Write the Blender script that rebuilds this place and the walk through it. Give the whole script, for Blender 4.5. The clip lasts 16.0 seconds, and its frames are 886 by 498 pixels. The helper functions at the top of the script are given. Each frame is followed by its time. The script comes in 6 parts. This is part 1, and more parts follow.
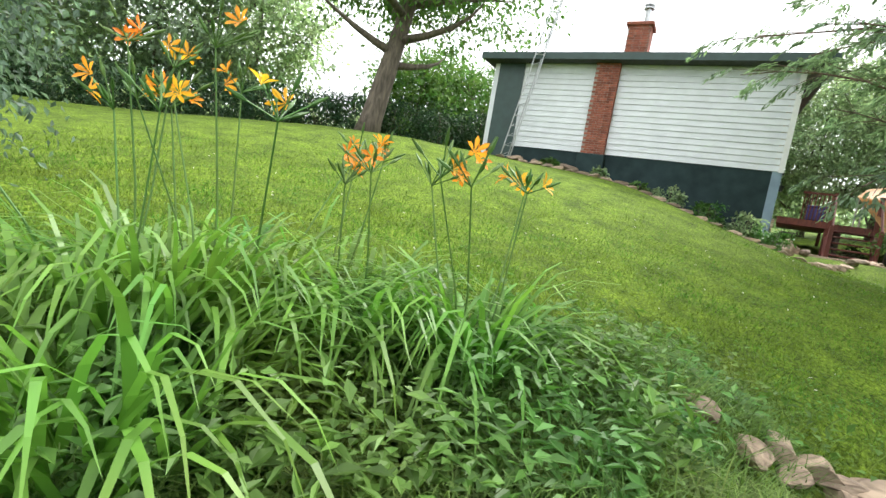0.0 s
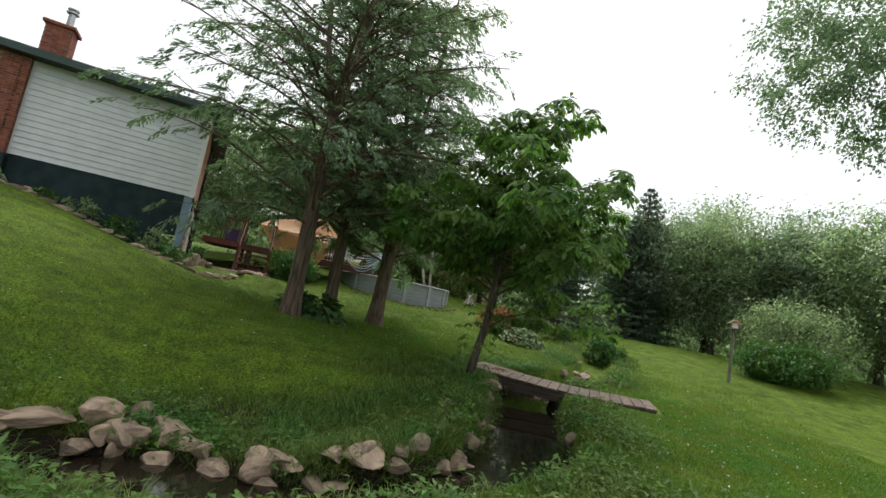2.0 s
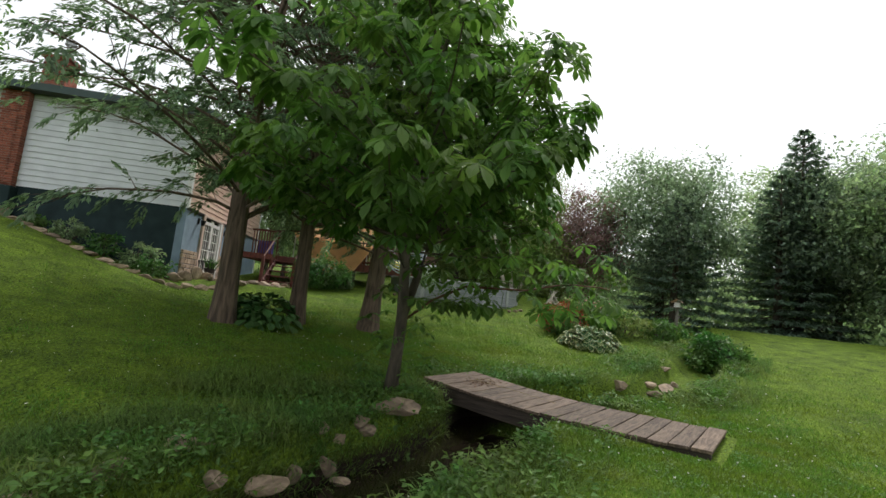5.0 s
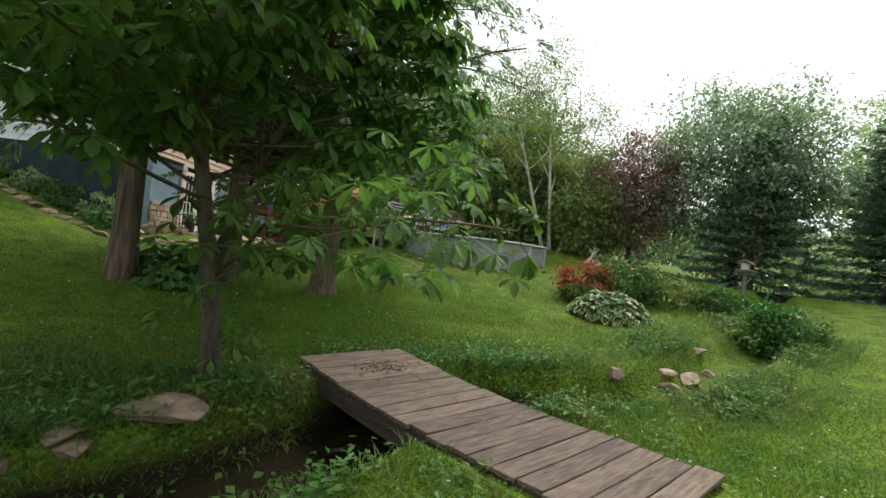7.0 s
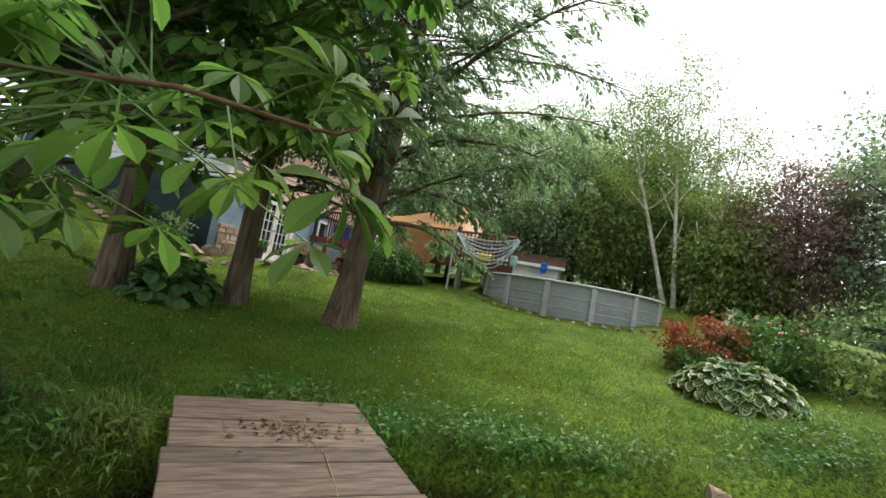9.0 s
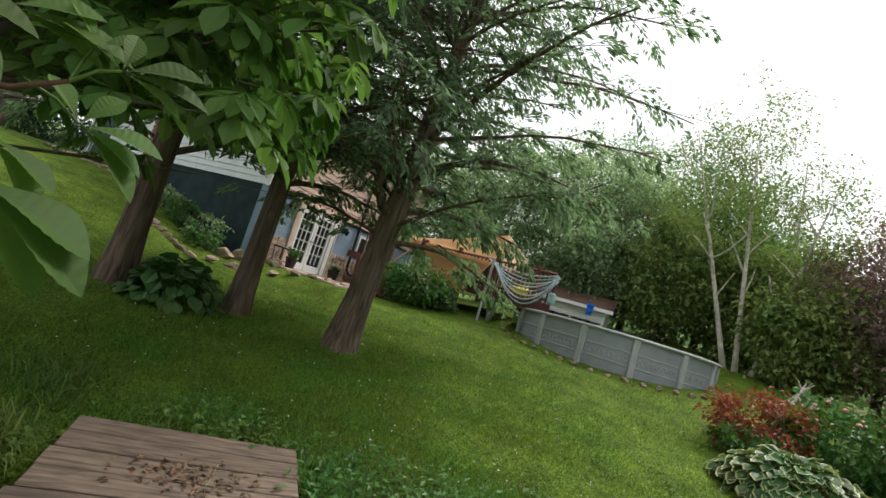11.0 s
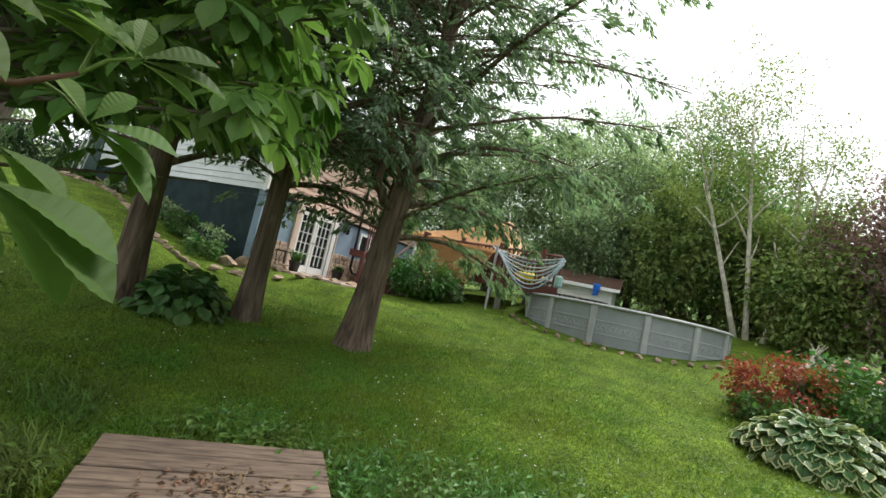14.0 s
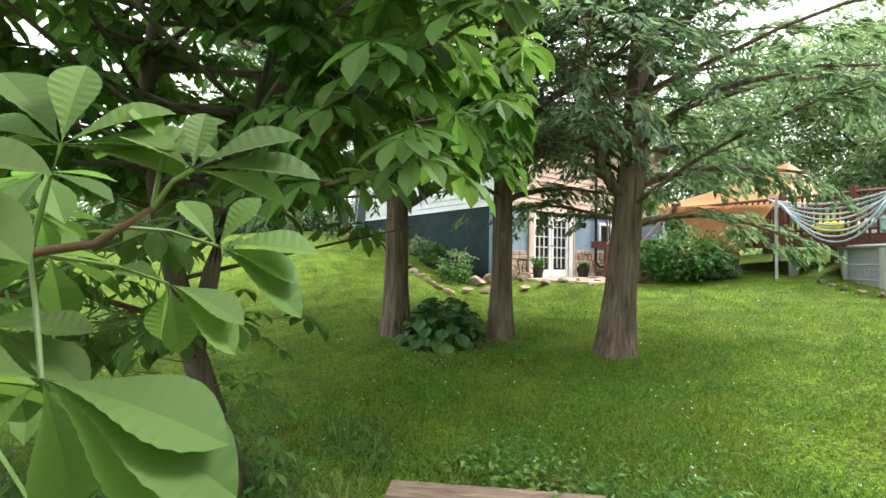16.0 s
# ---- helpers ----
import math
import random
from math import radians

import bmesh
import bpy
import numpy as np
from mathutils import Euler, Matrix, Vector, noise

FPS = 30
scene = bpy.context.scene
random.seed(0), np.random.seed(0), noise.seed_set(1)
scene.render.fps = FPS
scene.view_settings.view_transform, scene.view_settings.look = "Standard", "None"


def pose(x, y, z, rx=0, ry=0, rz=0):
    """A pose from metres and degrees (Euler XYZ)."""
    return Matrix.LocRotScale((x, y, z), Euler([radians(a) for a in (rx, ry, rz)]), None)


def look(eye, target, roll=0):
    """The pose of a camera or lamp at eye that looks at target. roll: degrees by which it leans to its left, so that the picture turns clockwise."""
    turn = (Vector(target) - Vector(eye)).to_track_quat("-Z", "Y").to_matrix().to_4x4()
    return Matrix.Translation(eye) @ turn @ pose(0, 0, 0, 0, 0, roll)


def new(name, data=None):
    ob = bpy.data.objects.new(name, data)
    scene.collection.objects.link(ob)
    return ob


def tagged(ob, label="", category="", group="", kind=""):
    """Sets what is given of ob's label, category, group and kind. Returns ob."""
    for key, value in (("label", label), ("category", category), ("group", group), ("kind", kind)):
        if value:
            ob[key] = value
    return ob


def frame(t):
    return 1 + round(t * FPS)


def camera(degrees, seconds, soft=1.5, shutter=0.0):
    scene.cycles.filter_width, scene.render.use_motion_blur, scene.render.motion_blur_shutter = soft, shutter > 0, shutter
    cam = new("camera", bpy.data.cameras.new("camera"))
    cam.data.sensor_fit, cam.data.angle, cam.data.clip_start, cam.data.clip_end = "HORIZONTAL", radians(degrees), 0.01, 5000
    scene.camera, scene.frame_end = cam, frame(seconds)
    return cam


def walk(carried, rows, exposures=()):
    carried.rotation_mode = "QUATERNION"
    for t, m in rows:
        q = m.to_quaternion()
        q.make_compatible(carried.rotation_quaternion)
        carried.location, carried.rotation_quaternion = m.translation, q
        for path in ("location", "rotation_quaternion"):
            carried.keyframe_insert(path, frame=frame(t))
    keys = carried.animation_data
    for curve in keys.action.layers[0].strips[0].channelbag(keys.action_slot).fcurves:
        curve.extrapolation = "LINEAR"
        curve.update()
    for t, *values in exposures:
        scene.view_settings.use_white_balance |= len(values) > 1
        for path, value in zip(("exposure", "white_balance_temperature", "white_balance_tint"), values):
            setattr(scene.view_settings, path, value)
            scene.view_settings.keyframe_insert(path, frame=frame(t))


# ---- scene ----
cam = camera(86.0, 16.0)
PATH = [
    (0, (-12.542, 0.064, 1.185), (-11.948, 1.964, 0.988), 9.6),
    (0.5, (-12.835, -1.008, 1.488), (-11.637, 0.593, 1.454), 12.5),
    (1, (-12.899, -1.635, 1.638), (-11.197, -0.592, 1.756), 11.8),
    (1.5, (-12.458, -2.100, 1.464), (-10.606, -1.375, 1.674), 10.1),
    (2, (-12.025, -2.678, 1.435), (-10.146, -2.037, 1.680), 10.5),
    (2.5, (-11.358, -3.267, 1.382), (-9.525, -2.512, 1.645), 10.1),
    (3, (-10.558, -3.697, 1.247), (-8.788, -2.825, 1.572), 8.7),
    (5.5, (-6.192, -5.120, 1.571), (-4.652, -3.854, 1.732), 6.3),
    (6, (-5.313, -5.270, 1.619), (-3.824, -3.938, 1.716), 6.7),
    (6.5, (-4.376, -5.212, 1.652), (-2.948, -3.812, 1.691), 6.7),
    (7, (-3.581, -5.192, 1.648), (-2.192, -3.752, 1.671), 6.6),
    (7.5, (-2.824, -5.116, 1.602), (-1.529, -3.592, 1.627), 5.5),
    (8, (-2.149, -4.994, 1.503), (-0.969, -3.380, 1.555), 5.1),
    (8.5, (-1.452, -4.687, 1.424), (-0.411, -2.985, 1.561), 7.4),
    (11, (0.037, -4.073, 1.744), (0.705, -2.201, 1.963), 17.1),
    (11.5, (0.017, -4.081, 1.750), (0.645, -2.194, 1.958), 15.7),
    (12, (0.058, -4.086, 1.718), (0.665, -2.194, 1.945), 14.4),
    (12.5, (0.033, -4.092, 1.702), (0.655, -2.205, 1.932), 13.4),
    (13, (0.017, -4.051, 1.696), (0.664, -2.172, 1.918), 13.1),
    (13.5, (-0.003, -4.007, 1.696), (0.664, -2.133, 1.905), 12.8),
    (14, (-0.026, -3.973, 1.691), (0.653, -2.101, 1.881), 12.6),
    (14.5, (-0.045, -3.976, 1.698), (0.550, -2.073, 1.852), 11.2),
    (15, (-0.129, -3.962, 1.767), (0.197, -1.992, 1.874), 8.3),
    (15.5, (-0.053, -3.738, 1.803), (-0.077, -1.740, 1.898), 4.2),
    (16, (0.124, -3.516, 1.887), (-0.169, -1.538, 1.935), 0.8),
]
walk(cam, [(t, look(eye, target, roll)) for t, eye, target, roll in PATH],
     exposures=[(0, 1.25), (0.5, 1.05), (1.0, 0.45), (1.5, 0.08), (3, -0.03), (5.5, 0.12), (7, 0.3), (8.0, 0.5), (8.5, 0.55), (11, 0.2), (11.5, 0.22), (12.2, 0.45), (13, 0.62), (14, 0.6), (15.2, 0.55), (15.6, 0.7), (16, 1.5)])

# ---- world and sun: bright overcast ----
world = bpy.data.worlds.new("world")
scene.world = world
world.use_nodes = True
wt = world.node_tree
bg = wt.nodes["Background"]
sky = wt.nodes.new("ShaderNodeTexSky")
sky.sky_type = "NISHITA"
sky.sun_disc = False
sky.sun_elevation = 0.931
sky.sun_rotation = 1.228
sky.air_density, sky.dust_density, sky.ozone_density = 1.0, 4.0, 1.0
soft_sky = wt.nodes.new("ShaderNodeMixRGB")
soft_sky.inputs[0].default_value = 0.82
soft_sky.inputs[2].default_value = (11.6, 11.8, 12.0, 1)
wt.links.new(sky.outputs[0], soft_sky.inputs[1])
wt.links.new(soft_sky.outputs[0], bg.inputs["Color"])
bg.inputs["Strength"].default_value = 0.102
sun = new("sun", bpy.data.lights.new("sun", "SUN"))
sun.data.energy, sun.data.angle, sun.data.color = 2.8, radians(20), (1.0, 0.97, 0.93)
sun.matrix_world = look((14, 5, 20), (0, 0, 0))


# ---- helpers ----
def np_mesh(name, V, F, mats, parent=None, smooth=False, idx=None):
    """One mesh object out of arrays of corners and faces (three or four corners a face)."""
    V, F = np.asarray(V, dtype=np.float32), np.asarray(F, dtype=np.int32)
    k = F.shape[1]
    me = bpy.data.meshes.new(name)
    me.vertices.add(len(V))
    me.vertices.foreach_set("co", V.ravel())
    me.loops.add(F.size)
    me.loops.foreach_set("vertex_index", F.ravel())
    me.polygons.add(len(F))
    me.polygons.foreach_set("loop_start", np.arange(0, F.size, k, dtype=np.int32))
    me.polygons.foreach_set("use_smooth", np.full(len(F), smooth))
    for m in mats if isinstance(mats, (list, tuple)) else [mats]:
        me.materials.append(m)
    if idx is not None:
        me.polygons.foreach_set("material_index", np.asarray(idx, dtype=np.int32))
    me.update(calc_edges=True)
    ob = new(name, me)
    ob.parent = parent
    return ob


def part(name, bm, material, parent=None, label="", smooth=False):
    me = bpy.data.meshes.new(name)
    for f in bm.faces:
        f.smooth = smooth
    bm.to_mesh(me)
    bm.free()
    me.materials.append(material)
    ob = new(name, me)
    ob.parent = parent
    if label:
        ob["label"] = label
    return ob


def box(bm, lo, hi, m=None, bevel=0.0):
    """A box between two corners, turned by m."""
    lo, hi = Vector(lo), Vector(hi)
    r = bmesh.ops.create_cube(bm, size=1)
    vs = r["verts"]
    for v in vs:
        v.co = Vector(((lo[i] + hi[i]) / 2 + v.co[i] * (hi[i] - lo[i]) for i in range(3)))
    if bevel:
        es = list({e for v in vs for e in v.link_edges})
        b = bmesh.ops.bevel(bm, geom=es, offset=bevel, segments=1, affect="EDGES")
        vs = list({v for f in b["faces"] for v in f.verts} | {v for v in vs if v.is_valid})
    if m is not None:
        for v in vs:
            v.co = m @ v.co
    return vs


def boxed(lo, hi, m=None, bevel=0.0):
    bm = bmesh.new()
    box(bm, lo, hi, m, bevel)
    return bm


def tube(bm, pts, radii, sides=8, cap=True):
    """A tube along points with a radius at each."""
    rings = []
    n = len(pts)
    for i, p in enumerate(pts):
        p = Vector(p)
        d = (Vector(pts[min(i + 1, n - 1)]) - Vector(pts[max(i - 1, 0)])).normalized()
        a = d.orthogonal().normalized() if abs(d.z) > 0.95 else d.cross(Vector((0, 0, 1))).normalized()
        b = d.cross(a)
        r = radii[i] if hasattr(radii, "__len__") else radii
        rings.append([bm.verts.new(p + a * r * math.cos(2 * math.pi * k / sides) + b * r * math.sin(2 * math.pi * k / sides)) for k in range(sides)])
    for i in range(n - 1):
        for k in range(sides):
            bm.faces.new((rings[i][k], rings[i][(k + 1) % sides], rings[i + 1][(k + 1) % sides], rings[i + 1][k]))
    if cap:
        bm.faces.new(rings[0][::-1])
        bm.faces.new(rings[-1])


def thing(name, label, category, group="", at=(0, 0, 0)):
    e = new(name)
    e.location = at
    return tagged(e, label, category, group)


def simple(name, color, rough=0.8, var=0.25, scale=6.0, bump=0.15, bscale=60.0, metal=0.0, island=False):
    """A surface with two scales of colour variation and a fine relief."""
    m = bpy.data.materials.new(name)
    m.use_nodes = True
    nt = m.node_tree
    b = nt.nodes["Principled BSDF"]
    b.inputs["Roughness"].default_value, b.inputs["Metallic"].default_value = rough, metal
    b.inputs["Specular IOR Level"].default_value = 0.5 if rough < 0.6 or metal else 0.2
    co = nt.nodes.new("ShaderNodeNewGeometry")
    n1 = nt.nodes.new("ShaderNodeTexNoise")
    n1.inputs["Scale"].default_value, n1.inputs["Detail"].default_value = scale, 8
    nt.links.new(co.outputs["Position"], n1.inputs["Vector"])
    ramp = nt.nodes.new("ShaderNodeValToRGB")
    c = Vector(color)
    ramp.color_ramp.elements[0].position, ramp.color_ramp.elements[1].position = 0.3, 0.7
    ramp.color_ramp.elements[0].color = (*(c * (1 - var)), 1)
    ramp.color_ramp.elements[1].color = (*(c * (1 + var)), 1)
    nt.links.new(n1.outputs["Fac"], ramp.inputs["Fac"])
    out = ramp.outputs["Color"]
    if island:
        hsv = nt.nodes.new("ShaderNodeHueSaturation")
        mr = nt.nodes.new("ShaderNodeMapRange")
        mr.inputs["To Min"].default_value, mr.inputs["To Max"].default_value = 0.7, 1.3
        nt.links.new(co.outputs["Random Per Island"], mr.inputs["Value"])
        nt.links.new(mr.outputs[0], hsv.inputs["Value"])
        nt.links.new(out, hsv.inputs["Color"])
        out = hsv.outputs["Color"]
    nt.links.new(out, b.inputs["Base Color"])
    n2 = nt.nodes.new("ShaderNodeTexNoise")
    n2.inputs["Scale"].default_value, n2.inputs["Detail"].default_value = bscale, 4
    nt.links.new(co.outputs["Position"], n2.inputs["Vector"])
    bp = nt.nodes.new("ShaderNodeBump")
    bp.inputs["Strength"].default_value, bp.inputs["Distance"].default_value = bump, 0.02
    nt.links.new(n2.outputs["Fac"], bp.inputs["Height"])
    nt.links.new(bp.outputs[0], b.inputs["Normal"])
    return m


# ---- lie of the land ----
STREAM = [(-11.2, 1.6), (-10.2, 1.5), (-9.3, 1.3), (-8.85, 0.7), (-8.6, -0.45), (-7.7, -1.3), (-6.4, -2.0), (-5.0, -2.0), (-3.7, -1.8), (-2.4, -1.8), (-1.2, -1.5),
          (0, -1.1), (1.3, -1.5), (3.4, -2.6), (6, -2.9), (8.6, -2.9), (12, -2.2), (18, -1.0)]
WATER = -0.42


def soft_plus(v, k):
    return 0.5 * (v + np.sqrt(v * v + k * k))


def step(v):
    v = np.clip(v, 0, 1)
    return v * v * (3 - 2 * v)


def stream_distance(x, y):
    best = np.full(np.shape(x), 1e9)
    along = np.zeros(np.shape(x))
    for i in range(len(STREAM) - 1):
        (ax, ay), (bx, by) = STREAM[i], STREAM[i + 1]
        dx, dy = bx - ax, by - ay
        u = np.clip(((x - ax) * dx + (y - ay) * dy) / (dx * dx + dy * dy), 0, 1)
        d = np.hypot(x - ax - u * dx, y - ay - u * dy)
        along = np.where(d < best, i + u, along)
        best = np.minimum(best, d)
    return best, along


def land(x, y):
    """Height of the lawn, with the stream's bed cut into it."""
    x, y = np.asarray(x, dtype=float), np.asarray(y, dtype=float)
    h = 0.05 + 0.127 * np.minimum(soft_plus(y, 0.8), 10.3 + 5.7 * step((-x - 0.2) / 2.2)) + 0.12 * np.minimum(soft_plus(x - 2, 1.0), 13)
    h = h + 1.0 * step((-x - 0.3) / 4.5) * step((y - 4) / 8) * (1 - step((-x - 9) / 12))
    # level ground under the patio
    pa, pb = 0.71 * (x + 0.4) - 0.705 * (y - 9.9), 0.705 * (x + 0.4) + 0.71 * (y - 9.9)
    h = h + (1.37 - h) * step((4.3 - pa) / 1.4) * step((pa + 0.5) / 0.5) * step((6.2 - pb) / 1.0) * step((pb + 0.7) / 1.0)
    d, a = stream_distance(x, y)
    half = np.interp(a, [0, 1, 2, 4, 11, 12, 13, 17], [0.15, 0.3, 0.45, 0.55, 0.75, 0.6, 0.4, 0.3])
    deep = np.interp(a, [0, 1, 2, 4, 6, 11.4, 12.3, 12.7, 13.3, 17], [0.0, 0.3, 0.5, 0.55, 0.85, 0.85, 0.8, 0.66, 0.35, 0.3])
    h = h - 0.55 * np.exp(-((y - 1.2) / 2.2) ** 2) * step((-x - 4.5) / 2.5) * (1 - step((-x - 9) / 1.6)) * step((y + 3.0) / 2.5)
    return h - deep * (1 - step((d - half * 0.75) / 0.36))


def gz(x, y):
    return float(land(x, y))


# ---- materials ----
def leafy(name, color, var=0.35, trans=0.35, rough=0.5, hue=0.03):
    """Leaves and blades: each one its own shade, light shining through."""
    m = bpy.data.materials.new(name)
    m.use_nodes = True
    nt = m.node_tree
    b, out = nt.nodes["Principled BSDF"], nt.nodes["Material Output"]
    b.inputs["Roughness"].default_value = rough
    b.inputs["Specular IOR Level"].default_value = 0.35
    geo = nt.nodes.new("ShaderNodeNewGeometry")
    hsv = nt.nodes.new("ShaderNodeHueSaturation")
    hsv.inputs["Color"].default_value = (*color, 1)
    v = nt.nodes.new("ShaderNodeMapRange")
    v.inputs["To Min"].default_value, v.inputs["To Max"].default_value = 1 - var, 1 + var
    nt.links.new(geo.outputs["Random Per Island"], v.inputs["Value"])
    noise_tex = nt.nodes.new("ShaderNodeTexNoise")
    noise_tex.inputs["Scale"].default_value = 1.3
    nt.links.new(geo.outputs["Position"], noise_tex.inputs["Vector"])
    h = nt.nodes.new("ShaderNodeMapRange")
    h.inputs["From Min"].default_value, h.inputs["From Max"].default_value = 0.3, 0.7
    h.inputs["To Min"].default_value, h.inputs["To Max"].default_value = 0.5 - hue, 0.5 + hue
    nt.links.new(noise_tex.outputs["Fac"], h.inputs["Value"])
    nt.links.new(v.outputs[0], hsv.inputs["Value"])
    nt.links.new(h.outputs[0], hsv.inputs["Hue"])
    nt.links.new(hsv.outputs[0], b.inputs["Base Color"])
    tr = nt.nodes.new("ShaderNodeBsdfTranslucent")
    br = nt.nodes.new("ShaderNodeMixRGB")
    br.blend_type = "MULTIPLY"
    br.inputs[0].default_value = 1.0
    br.inputs[2].default_value = (1.35, 1.45, 1.0, 1)
    nt.links.new(hsv.outputs[0], br.inputs[1])
    nt.links.new(br.outputs[0], tr.inputs["Color"])
    mix = nt.nodes.new("ShaderNodeMixShader")
    mix.inputs[0].default_value = trans
    nt.links.new(b.outputs[0], mix.inputs[1])
    nt.links.new(tr.outputs[0], mix.inputs[2])
    nt.links.new(mix.outputs[0], out.inputs["Surface"])
    return m


def grained(name, light, dark, scale, stretch, rough=0.85, bump=0.5, rand=0.25):
    """Wood or bark: streaks along z or along the board, each piece a shade of its own."""
    m = bpy.data.materials.new(name)
    m.use_nodes = True
    nt = m.node_tree
    b = nt.nodes["Principled BSDF"]
    b.inputs["Roughness"].default_value = rough
    co = nt.nodes.new("ShaderNodeTexCoord")
    mp = nt.nodes.new("ShaderNodeMapping")
    mp.inputs["Scale"].default_value = stretch
    nt.links.new(co.outputs["Object"], mp.inputs["Vector"])
    oi = nt.nodes.new("ShaderNodeObjectInfo")
    add = nt.nodes.new("ShaderNodeVectorMath")
    nt.links.new(mp.outputs[0], add.inputs[0])
    sc = nt.nodes.new("ShaderNodeMath")
    sc.operation = "MULTIPLY"
    sc.inputs[1].default_value = 40
    nt.links.new(oi.outputs["Random"], sc.inputs[0])
    nt.links.new(sc.outputs[0], add.inputs[1])
    n1 = nt.nodes.new("ShaderNodeTexNoise")
    n1.inputs["Scale"].default_value, n1.inputs["Detail"].default_value, n1.inputs["Distortion"].default_value = scale, 9, 0.6
    nt.links.new(add.outputs[0], n1.inputs["Vector"])
    ramp = nt.nodes.new("ShaderNodeValToRGB")
    ramp.color_ramp.elements[0].position, ramp.color_ramp.elements[1].position = 0.32, 0.68
    ramp.color_ramp.elements[0].color, ramp.color_ramp.elements[1].color = (*dark, 1), (*light, 1)
    nt.links.new(n1.outputs["Fac"], ramp.inputs["Fac"])
    hsv = nt.nodes.new("ShaderNodeHueSaturation")
    v = nt.nodes.new("ShaderNodeMapRange")
    v.inputs["To Min"].default_value, v.inputs["To Max"].default_value = 1 - rand, 1 + rand
    nt.links.new(oi.outputs["Random"], v.inputs["Value"])
    nt.links.new(v.outputs[0], hsv.inputs["Value"])
    nt.links.new(ramp.outputs[0], hsv.inputs["Color"])
    nt.links.new(hsv.outputs[0], b.inputs["Base Color"])
    bp = nt.nodes.new("ShaderNodeBump")
    bp.inputs["Strength"].default_value, bp.inputs["Distance"].default_value = bump, 0.02
    nt.links.new(n1.outputs["Fac"], bp.inputs["Height"])
    nt.links.new(bp.outputs[0], b.inputs["Normal"])
    return m


def lawn_material():
    m = bpy.data.materials.new("lawn")
    m.use_nodes = True
    nt = m.node_tree
    b = nt.nodes["Principled BSDF"]
    b.inputs["Roughness"].default_value = 0.9
    b.inputs["Specular IOR Level"].default_value = 0.15
    geo = nt.nodes.new("ShaderNodeNewGeometry")
    big = nt.nodes.new("ShaderNodeTexNoise")
    big.inputs["Scale"].default_value, big.inputs["Detail"].default_value = 2.4, 9
    fine = nt.nodes.new("ShaderNodeTexNoise")
    fine.inputs["Scale"].default_value, fine.inputs["Detail"].default_value = 28, 8
    for n in (big, fine):
        nt.links.new(geo.outputs["Position"], n.inputs["Vector"])
    r1, r2 = nt.nodes.new("ShaderNodeValToRGB"), nt.nodes.new("ShaderNodeValToRGB")
    for r, c0, c1 in ((r1, (0.076, 0.128, 0.016, 1), (0.168, 0.265, 0.028, 1)), (r2, (0.2, 0.24, 0.2, 1), (1.35, 1.28, 1.1, 1))):
        r.color_ramp.elements[0].position, r.color_ramp.elements[1].position = 0.32, 0.7
        r.color_ramp.elements[0].color, r.color_ramp.elements[1].color = c0, c1
    nt.links.new(big.outputs["Fac"], r1.inputs["Fac"])
    nt.links.new(fine.outputs["Fac"], r2.inputs["Fac"])
    mul = nt.nodes.new("ShaderNodeMixRGB")
    mul.blend_type, mul.inputs[0].default_value = "MULTIPLY", 1.0
    nt.links.new(r1.outputs[0], mul.inputs[1])
    nt.links.new(r2.outputs[0], mul.inputs[2])
    # bare mud below the banks
    sep = nt.nodes.new("ShaderNodeSeparateXYZ")
    nt.links.new(geo.outputs["Position"], sep.inputs[0])
    low = nt.nodes.new("ShaderNodeMapRange")
    low.inputs["From Min"].default_value, low.inputs["From Max"].default_value = -0.12, -0.3
    nt.links.new(sep.outputs["Z"], low.inputs["Value"])
    mud = nt.nodes.new("ShaderNodeMixRGB")
    mud.inputs[2].default_value = (0.02, 0.014, 0.009, 1)
    nt.links.new(low.outputs[0], mud.inputs[0])
    nt.links.new(mul.outputs[0], mud.inputs[1])
    nt.links.new(mud.outputs[0], b.inputs["Base Color"])
    bp = nt.nodes.new("ShaderNodeBump")
    bp.inputs["Strength"].default_value, bp.inputs["Distance"].default_value = 0.9, 0.04
    nt.links.new(fine.outputs["Fac"], bp.inputs["Height"])
    nt.links.new(bp.outputs[0], b.inputs["Normal"])
    return m


lawn_mat = lawn_material()
siding_mat = simple("white_siding", (0.66, 0.69, 0.71), 0.45, 0.07, 3)
pink_mat = simple("pink_siding", (0.66, 0.47, 0.38), 0.55, 0.08, 3)
dark_green = simple("dark_green_base", (0.022, 0.04, 0.042), 0.8, 0.25, 3)
fascia_mat = simple("dark_green_fascia", (0.03, 0.06, 0.055), 0.5, 0.15, 4)
shingle_mat = simple("asphalt_shingles", (0.07, 0.075, 0.075), 0.9, 0.25, 12)
brick_mat = grained("brick", (0.34, 0.11, 0.065), (0.2, 0.06, 0.04), 9, (1, 1, 1), 0.85, 0.3, 0.3)
mortar_mat = simple("mortar", (0.3, 0.26, 0.23), 0.9, 0.15, 20)
blue_mat = simple("blue_grey_stucco", (0.24, 0.32, 0.4), 0.85, 0.1, 4, 0.4, 80)
veneer_mat = grained("stone_veneer", (0.5, 0.38, 0.28), (0.3, 0.22, 0.16), 6, (1, 1, 1), 0.85, 0.4, 0.3)
white_mat = simple("white_paint", (0.78, 0.78, 0.76), 0.4, 0.05, 6)
trim_mat = simple("pinkish_trim", (0.66, 0.52, 0.44), 0.5, 0.08, 6)
black_mat = simple("black_metal", (0.015, 0.016, 0.017), 0.4, 0.2, 10, metal=0.3)
